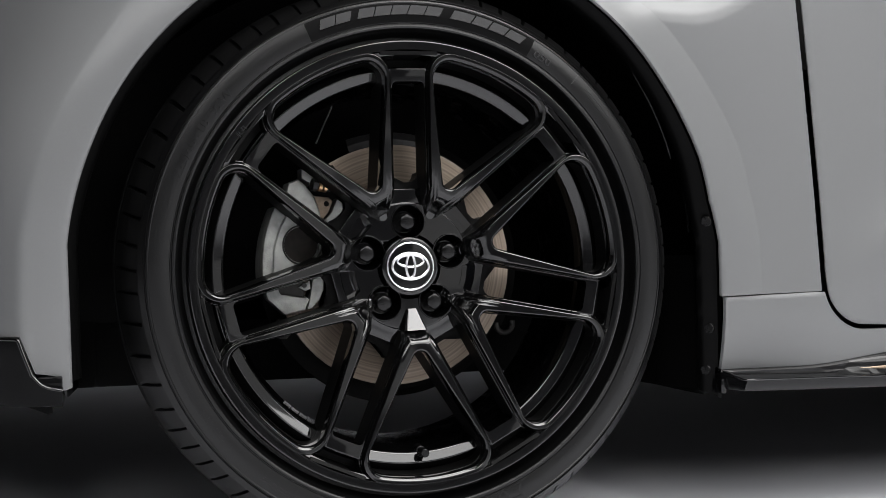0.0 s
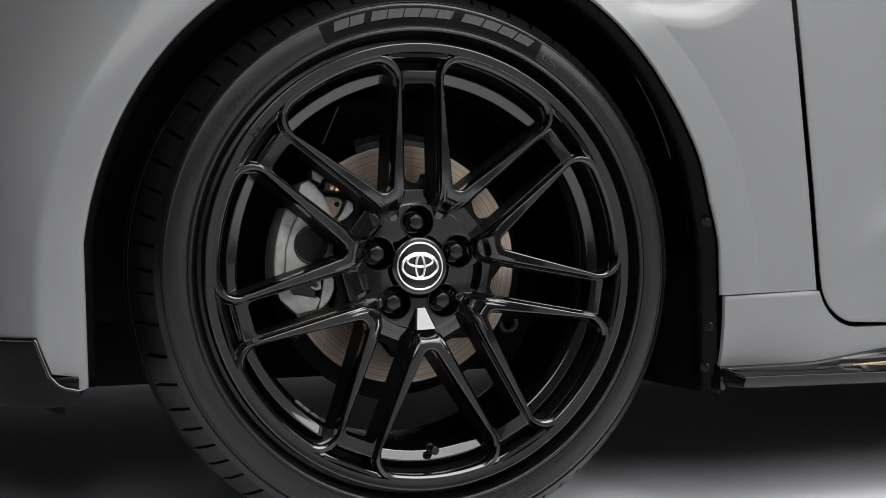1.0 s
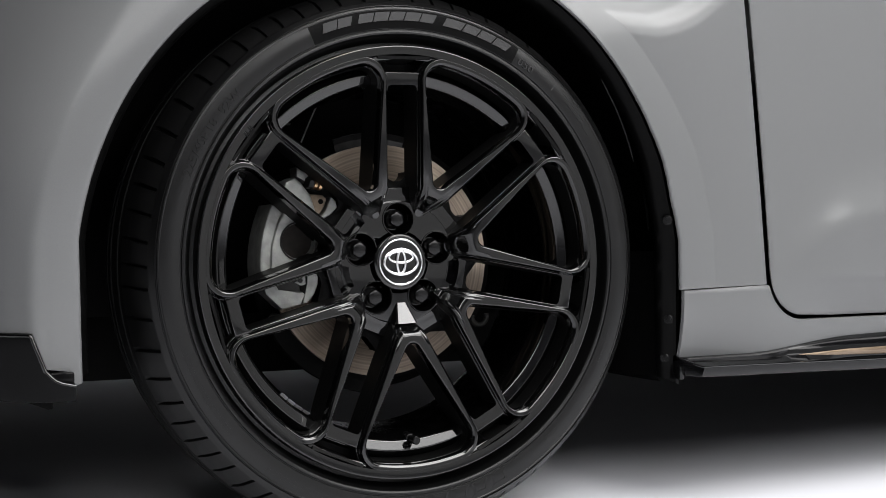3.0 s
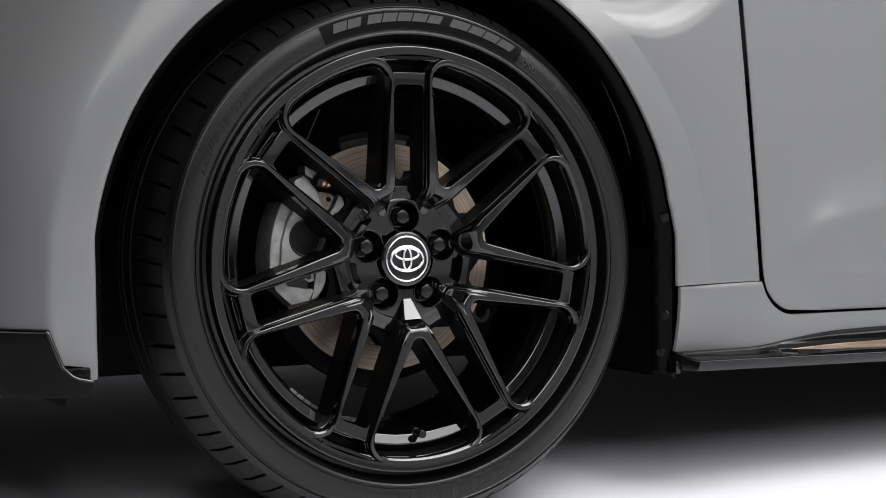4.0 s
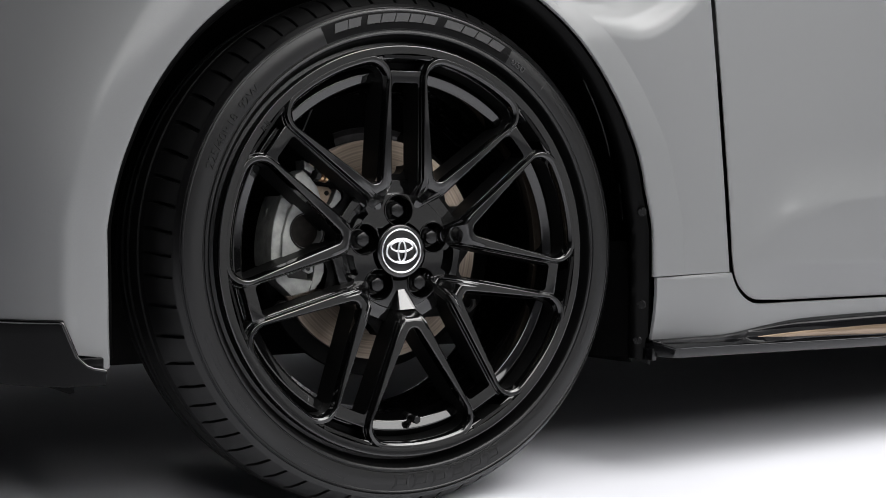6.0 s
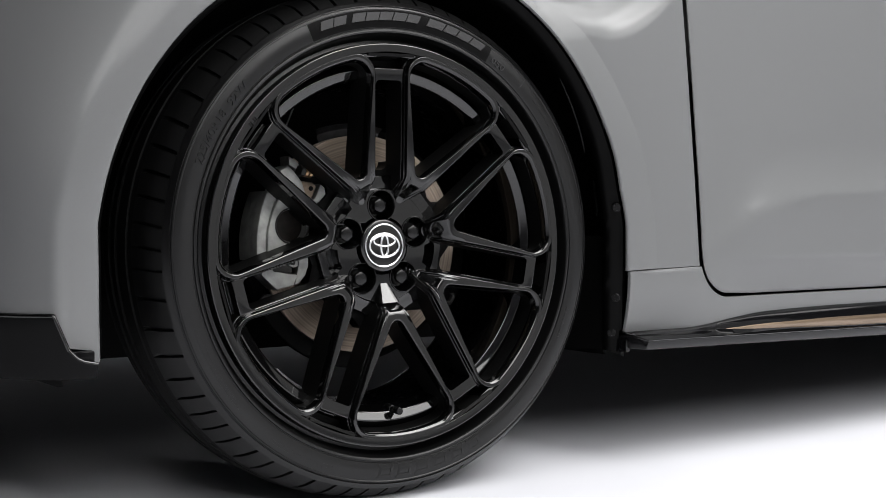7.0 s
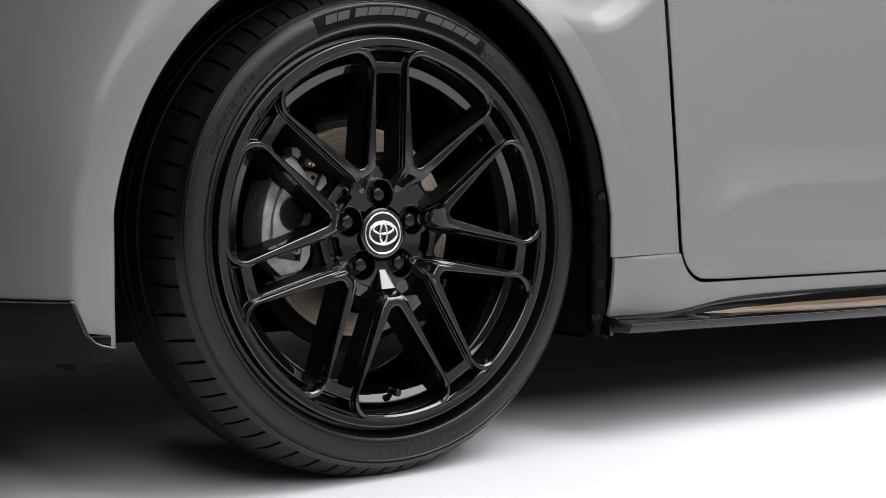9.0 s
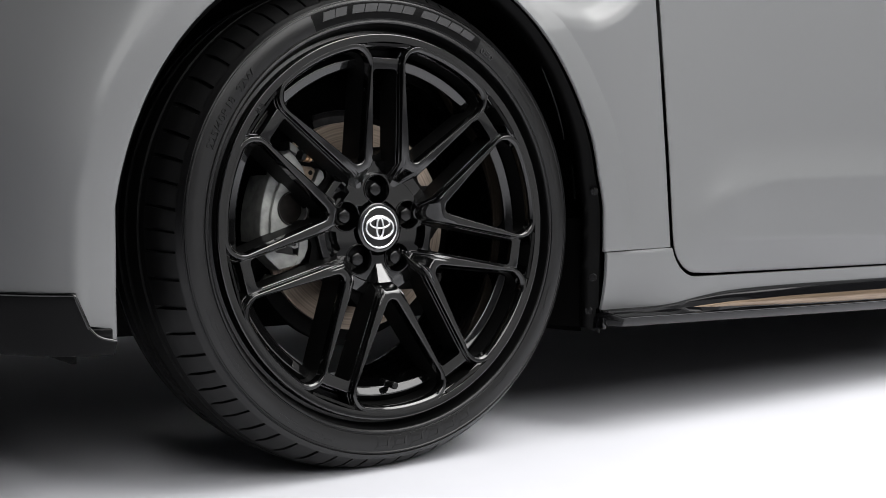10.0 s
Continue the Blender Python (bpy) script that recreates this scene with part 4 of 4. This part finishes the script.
bmesh.ops.recalc_face_normals(bm, faces=bm.faces)
for f in bm.faces:
    f.normal_update()
    if abs(f.normal.y) > 0.9 and f.normal.y > 0:
        f.normal_flip()
hub = part("hub_plate", bm, GLOSS, wheel, "gloss black hub plate with five nut bores", at=AXLE, sharp=40, crisp=True, turn=False)

# ramp from the hub up to the one spoke between two nuts
b = bmesh.new()
rows = []
for i in range(9):
    f = i / 8
    z, y, w = 0.0475 + 0.0235 * f, 0.0442 - 0.0150 * f, 0.0062 + 0.0068 * f
    rows.append([(-1.25 * w, 0.05, z), (-w, y + 0.0010, z), (-0.92 * w, y + 0.0002, z)] + [(w * g, y - 0.0004 * (1 - g * g), z) for g in (-0.8, -0.4, 0.0, 0.4, 0.8)] + [(0.92 * w, y + 0.0002, z), (w, y + 0.0010, z), (1.25 * w, 0.05, z)])
rows.append([(x, 0.05, z + 0.001) for x, y, z in rows[-1]])
grid(b, rows)
part("hub_ramp", b, GLOSS, hub, "sloping gloss black ramp from hub to spoke", at=turned(PHASE + STEP * 3.5), sharp=50)

# wheel nuts
nut_profile = [(0.0, 0.0467), (0.0040, 0.0468), (0.0062, 0.0470), (0.0074, 0.0474), (0.0081, 0.0480), (0.0084, 0.0500), (0.0086, 0.0530), (0.0112, 0.0548), (0.0114, 0.0570), (0.0114, 0.0640)]
bm = bmesh.new()
rows = []
for i in range(36):
    a = TAU * i / 36
    hexa = 1.0 + 0.07 * abs(((i % 6) - 3) / 3) ** 1.5
    rows.append([(r * (hexa if 0.0473 < y < 0.0535 else 1.0) * math.sin(a), y, r * (hexa if 0.0473 < y < 0.0535 else 1.0) * math.cos(a)) for r, y in nut_profile])
grid(bm, rows, close_u=True)
bmesh.ops.remove_doubles(bm, verts=bm.verts, dist=1e-6)
nut = None
for deg in LUGS:
    at = AXLE @ Matrix.Translation(polar(0.05, deg))
    nut = part("wheel_nut", bm if nut is None else nut.data, NUT, wheel, "black wheel nut in its bore", at=at, sharp=40, crisp=True)

# centre cap with a chrome ring and oval emblem
cap = part("centre_cap", revolve([(0.0330, 0.060), (0.0330, 0.0420), (0.0326, 0.0408), (0.0316, 0.0400), (0.0298, 0.0396), (0.0290, 0.0398), (0.0286, 0.0404), (0.0200, 0.0402), (0.0, 0.0400)], 72), GLOSS, wheel, "gloss black centre cap", at=AXLE, sharp=40, crisp=True)
part("cap_ring", revolve([(0.0252, 0.0412), (0.0254, 0.0394), (0.0262, 0.0388), (0.0272, 0.0390), (0.0278, 0.0398), (0.0280, 0.0412)], 72), CHROME, cap, "thin chrome ring", at=AXLE)


def oval(b, cx, cz, rx, rz, w, y0=0.0407, y1=0.0378, n=56):
    rows = []
    for i in range(n):
        t = TAU * i / n
        s, c = math.sin(t), math.cos(t)
        k = 1 / math.sqrt((s * rz) ** 2 + (c * rx) ** 2)
        nx, nz = s * rz * k, c * rx * k
        row = []
        for d, y in ((0.0, y0), (0.0003, y1 + 0.0005), (w * 0.35, y1), (w * 0.65, y1), (w - 0.0003, y1 + 0.0005), (w, y0)):
            row.append((cx + rx * s - nx * d, y, cz + rz * c - nz * d))
        rows.append(row)
    grid(b, rows, close_u=True)


bm = bmesh.new()
oval(bm, 0, 0.0, 0.0226, 0.0162, 0.0034)
oval(bm, 0, 0.0058, 0.0165, 0.0082, 0.0030, y1=0.0380)
oval(bm, 0, 0.0, 0.0068, 0.0150, 0.0034, y1=0.0376)
part("emblem", bm, CHROME, cap, "chrome emblem of plain oval rings", at=AXLE)

# adhesive balance weights inside the rim
for i in range(3, 9):
    b = bmesh.new()
    a0 = -127.0 - 3.1 * i
    sector_pts = [polar(0.2022, a0 - 2.7 * j / 3) for j in range(4)] + [polar(0.2007, a0 - 2.7 * (3 - j) / 3) for j in range(4)]
    loops = [[b.verts.new((p.x, y, p.z)) for p in sector_pts] for y in (0.0540, 0.060)]
    bridge_rings(b, loops[0], loops[1])
    b.faces.new(loops[0])
    b.faces.new(loops[1])
    part("balance_weight", b, WEIGHT, wheel, "grey adhesive balance weight", at=AXLE, smooth=False)

# valve
bm = bmesh.new()
v0 = polar(0.2055, 177.4)
tube(bm, [v0 + Vector((0, y, 0)) for y in (0.050, 0.036, 0.0355, 0.026, 0.0255, 0.0180, 0.0172, 0.0172)], [0.0058, 0.0052, 0.0040, 0.0040, 0.0048, 0.0048, 0.0040, 0.0005], 16)
part("valve", bm, SCREW, wheel, "black tyre valve with a cap", at=AXLE)

# ---- the brake ----
brake = thing("brake", (0.0, 0.07, 0.17), "ventilated brake disc with a cast aluminium caliper behind the wheel", "brake")
DY = 0.087
DISC_AT = Matrix.Translation((-0.0045, 0.0, 0.3115))
disc = part("brake_disc", revolve([(0.0905, DY + 0.006), (0.0905, DY + 0.0008), (0.0915, DY), (0.1376, DY), (0.1388, DY + 0.001), (0.1388, DY + 0.0075), (0.133, DY + 0.0085), (0.133, DY + 0.0135), (0.1388, DY + 0.0145), (0.1388, DY + 0.022), (0.09, DY + 0.022)], 120), DISC, brake, "worn beige-brown machined brake disc", at=DISC_AT, sharp=40, crisp=True)
part("disc_hat", revolve([(0.03, DY - 0.002), (0.076, DY - 0.002), (0.080, DY), (0.081, DY + 0.008), (0.0910, DY + 0.009)], 64), DARKCAST, disc, "dark disc hat", at=DISC_AT, sharp=40, crisp=True)
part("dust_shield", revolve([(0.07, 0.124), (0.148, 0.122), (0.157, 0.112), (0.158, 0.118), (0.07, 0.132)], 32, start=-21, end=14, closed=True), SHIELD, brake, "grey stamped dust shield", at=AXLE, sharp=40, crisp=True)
# same shield; the shade on its right side is put into the colour
part("dust_shield", revolve([(0.07, 0.127), (0.146, 0.125), (0.154, 0.116), (0.155, 0.122), (0.07, 0.135)], 64, start=14, end=186, closed=True), UNDER, brake, "right side of the dust shield, blackened as shade", at=AXLE, sharp=40, crisp=True)


def sector(b, r0, r1, a0, a1, y0, y1, bevel, n=14):
    pts = [polar(r1, a0 + (a1 - a0) * i / n) for i in range(n + 1)] + [polar(r0, a1 + (a0 - a1) * i / n) for i in range(n + 1)]
    slab(b, [(p.x, p.z) for p in pts], y0, y1, bevel)


def plate_with_hole(b, outline, hole, y0, y1, bevel):
    """A cast plate of an outline (x, z) with a round hole (x, z, radius) sunk through it."""
    hx, hz, hr = hole
    edge = [b.verts.new((x, y0, z)) for x, z in dense(outline, 0.006)]
    rim = [b.verts.new((hx + hr * math.sin(TAU * i / 48), y0, hz + hr * math.cos(TAU * i / 48))) for i in range(48)]
    cx, cz = sum(v.co.x for v in edge) / len(edge), sum(v.co.z for v in edge) / len(edge)
    loop = edge + rim
    fence = [(i, (i + 1) % len(edge)) for i in range(len(edge))] + [(len(edge) + i, len(edge) + (i + 1) % 48) for i in range(48)]
    spots, _, tris, _, _, _ = geometry.delaunay_2d_cdt([Vector((v.co.x, v.co.z)) for v in loop], fence, [], 1, 1e-6)
    skin = [b.verts.new((p.x, y0, p.y)) for p in spots]
    for tri in tris:
        mid = sum((spots[i] for i in tri), Vector((0.0, 0.0))) / 3
        if (mid - Vector((hx, hz))).length > hr - 1e-5:
            b.faces.new([skin[i] for i in tri])
    last = edge
    for k, dy in ((0.35, 0.3), (0.45, 1.0), (0.45, None)):
        step = []
        for v in edge:
            d = Vector((v.co.x - cx, v.co.z - cz)).normalized() * bevel * k * 2
            step.append(b.verts.new((v.co.x + d.x, y1 if dy is None else y0 + bevel * dy, v.co.z + d.y)))
        bridge_rings(b, last, step)
        last = step
    last = rim
    for dr, dy in ((-0.0006, 0.0006), (-0.0010, 0.004), (-0.0012, 0.022)):
        step = [b.verts.new((hx + (hr + dr) * math.sin(TAU * i / 48), y0 + dy, hz + (hr + dr) * math.cos(TAU * i / 48))) for i in range(48)]
        bridge_rings(b, last, step)
        last = step
    bmesh.ops.remove_doubles(b, verts=b.verts, dist=1e-5)


bm = bmesh.new()
plate_with_hole(bm, [(-0.149, -0.008), (-0.147, 0.020), (-0.141, 0.042), (-0.132, 0.060), (-0.117, 0.056), (-0.104, 0.040), (-0.098, 0.010), (-0.100, -0.010), (-0.125, -0.014)], (-0.1190, 0.0245, 0.0206), 0.053, 0.076, 0.003)
sector(bm, 0.146, 0.163, -96, -66, 0.058, 0.112, 0.005)
caliper = part("caliper_body", bm, CAST, brake, "grey cast aluminium caliper body", at=AXLE, sharp=40, crisp=True)
c = Vector((-0.1190, 0.0, 0.0245))
# ring and pad back carry the recess's shade in their colour
part("piston_recess", revolve([(0.0222, 0.056), (0.0222, 0.0516), (0.0214, 0.0510), (0.0206, 0.0516), (0.0204, 0.074)], 48), DARKCAST, caliper, "rim of a round recess, darkened as shade", at=AXLE @ Matrix.Translation(c))
part("pad_back", revolve([(0.0204, 0.0690), (0.0195, 0.0682), (0.0, 0.0680)], 48), SHADED_PAD, caliper, "brown steel pad back, darkened for recess shade", at=AXLE @ Matrix.Translation(c))


b = bmesh.new()
sector(b, 0.0860, 0.1400, -98, -34.5, 0.079, 0.0855, 0.0015, 24)
part("pad_carrier", b, UNDER, caliper, "black pad carrier over the disc", at=AXLE, sharp=40)
b = bmesh.new()
sector(b, 0.136, 0.160, 186, 262, 0.100, 0.112, 0.002, 24)
part("shield_bracket", b, UNDER, brake, "black bracket behind the disc", at=AXLE, sharp=40)
b = bmesh.new()
tube(b, [polar(0.153, 243, 0.090), polar(0.153, 243, 0.086), polar(0.153, 243, 0.085), polar(0.153, 243, 0.085)], [0.0125, 0.0125, 0.0100, 0.0005], 6)
part("bracket_bolt", b, DARKCAST, brake, "dark hexagonal bracket bolt", at=AXLE, smooth=False)
b = bmesh.new()
tube(b, [Vector((0.137 + 0.0105 * math.cos(radians(d)), 0.11, -0.072 + 0.0105 * math.sin(radians(d)))) for d in range(-190, 21, 15)], 0.0034, 10)
part("line_clip", b, DARKCAST, brake, "grey C-shaped line clip", at=AXLE)


def casting(name, outline, y0, y1, mat, label, bevel=0.003):
    b = bmesh.new()
    slab(b, outline, y0, y1, bevel)
    return part(name, b, mat, caliper, label, at=AXLE, sharp=40, crisp=True)


casting("upper_lug", [(-0.1400, 0.066), (-0.1378, 0.0797), (-0.1346, 0.0922), (-0.1235, 0.0970), (-0.1156, 0.0909), (-0.1045, 0.0770), (-0.0975, 0.0560), (-0.112, 0.050), (-0.131, 0.056)], 0.051, 0.085, CAST, "faceted cast upper lug", 0.006)
casting("bracket_ear", [(-0.1182, 0.1089), (-0.1080, 0.1028), (-0.1000, 0.0950), (-0.1048, 0.0908), (-0.1177, 0.0979)], 0.064, 0.090, CAST, "light cast bracket ear", 0.002)
casting("pad_plate", [(-0.1042, 0.0789), (-0.0881, 0.0775), (-0.0832, 0.0728), (-0.0882, 0.0601), (-0.0970, 0.0500)], 0.061, 0.075, PAD, "brown steel pad plate", 0.0015)
casting("bracket_arm", [(-0.0793, 0.0758), (-0.0728, 0.0712), (-0.0713, 0.0632), (-0.0827, 0.0505), (-0.0910, 0.0470), (-0.0920, 0.0530), (-0.0859, 0.0600)], 0.057, 0.090, CAST, "cast aluminium bracket arm", 0.003)
casting("lower_lug", [(-0.1600, -0.0235), (-0.1569, -0.0348), (-0.1382, -0.0523), (-0.1160, -0.0475), (-0.1112, -0.0358), (-0.1143, -0.0326), (-0.1443, -0.0319), (-0.1459, -0.0200), (-0.1520, -0.0120), (-0.1590, -0.0140)], 0.055, 0.085, CAST, "light cast lower lug", 0.002)
# dark block, its colour holds the shade of the lug's notch
casting("lower_recess_block", [(-0.1470, -0.0120), (-0.1165, -0.0120), (-0.1155, -0.0340), (-0.1467, -0.0335)], 0.060, 0.085, DARKCAST, "dark block standing for the lower lug's recess", 0.002)
casting("clip_tab", [(-0.1227, -0.0225), (-0.1106, -0.0150), (-0.1095, -0.0239), (-0.1154, -0.0262)], 0.0575, 0.062, CAST, "bright steel clip tab", 0.0006)
casting("bracket_arm", [(-0.1065, -0.0130), (-0.0935, -0.0110), (-0.0940, -0.0250), (-0.0985, -0.0360), (-0.1066, -0.0456), (-0.1130, -0.0470), (-0.1090, -0.0300)], 0.060, 0.095, CAST, "rough cast lower bracket arm", 0.002)
# dark disc in front of the tab, for the shade inside a hole
b = bmesh.new()
tube(b, [Vector((-0.1165, 0.0570, -0.0200)), Vector((-0.1165, 0.0560, -0.0200)), Vector((-0.1165, 0.0560, -0.0200))], [0.0028, 0.0028, 0.0004], 12)
part("clip_hole_disc", b, DARKCAST, caliper, "dark disc standing for a hole in the clip", at=AXLE)
b = bmesh.new()
p = Vector((-0.1075, 0.0590, 0.0915))
q = Vector((0.0200, 0.005, -0.0035))
tube(b, [p, p + q * 0.02, p + q * 0.30, p + q * 0.32], [0.0040, 0.0072, 0.0072, 0.0050], 6)
bolt = part("guide_bolt", b, DARKCAST, caliper, "dark guide bolt with brass bands", at=AXLE, smooth=False)
for f0, f1 in ((0.34, 0.58), (0.64, 0.88)):
    b = bmesh.new()
    tube(b, [p + q * f0, p + q * (f0 + 0.03), p + q * (f1 - 0.03), p + q * f1], [0.0050, 0.0062, 0.0062, 0.0050], 18)
    part("bolt_band", b, BRASS, bolt, "bright brass band", at=AXLE)
b = bmesh.new()
tube(b, [p + q * 0.30, p + q * 0.95, p + q * 1.15], [0.0048, 0.0048, 0.0036], 12)
part("bolt_shank", b, DARKCAST, bolt, at=AXLE)
# black disc on the pad plate, for the shade inside a hole
b = bmesh.new()
tube(b, [Vector((-0.0905, 0.0625, 0.0700)), Vector((-0.0905, 0.0605, 0.0700)), Vector((-0.0905, 0.0604, 0.0700))], [0.0030, 0.0030, 0.0004], 16)
part("pad_hole_disc", b, UNDER, caliper, "black disc standing for a hole in the pad plate", at=AXLE)
b = bmesh.new()
tube(b, [Vector((-0.1521, 0.09, 0.0512)), Vector((-0.153, 0.09, 0.043)), Vector((-0.1538, 0.09, 0.0353))], [0.004, 0.005, 0.004], 10)
part("bleed_cap", b, CAST, caliper, "small metal bleed cap", at=AXLE)
for pts, r in (([Vector((-0.066, 0.15, 0.191)), Vector((-0.077, 0.15, 0.166)), Vector((-0.0855, 0.15, 0.146))], 0.0010), ([polar(0.16, 120, 0.17), polar(0.10, 150, 0.15), polar(0.03, 180, 0.13)], 0.018)):
    b = bmesh.new()
    tube(b, pts, r, 10)
    part("suspension_link" if r > 0.01 else "brake_line", b, UNDER if r > 0.01 else CAST, brake, at=AXLE)
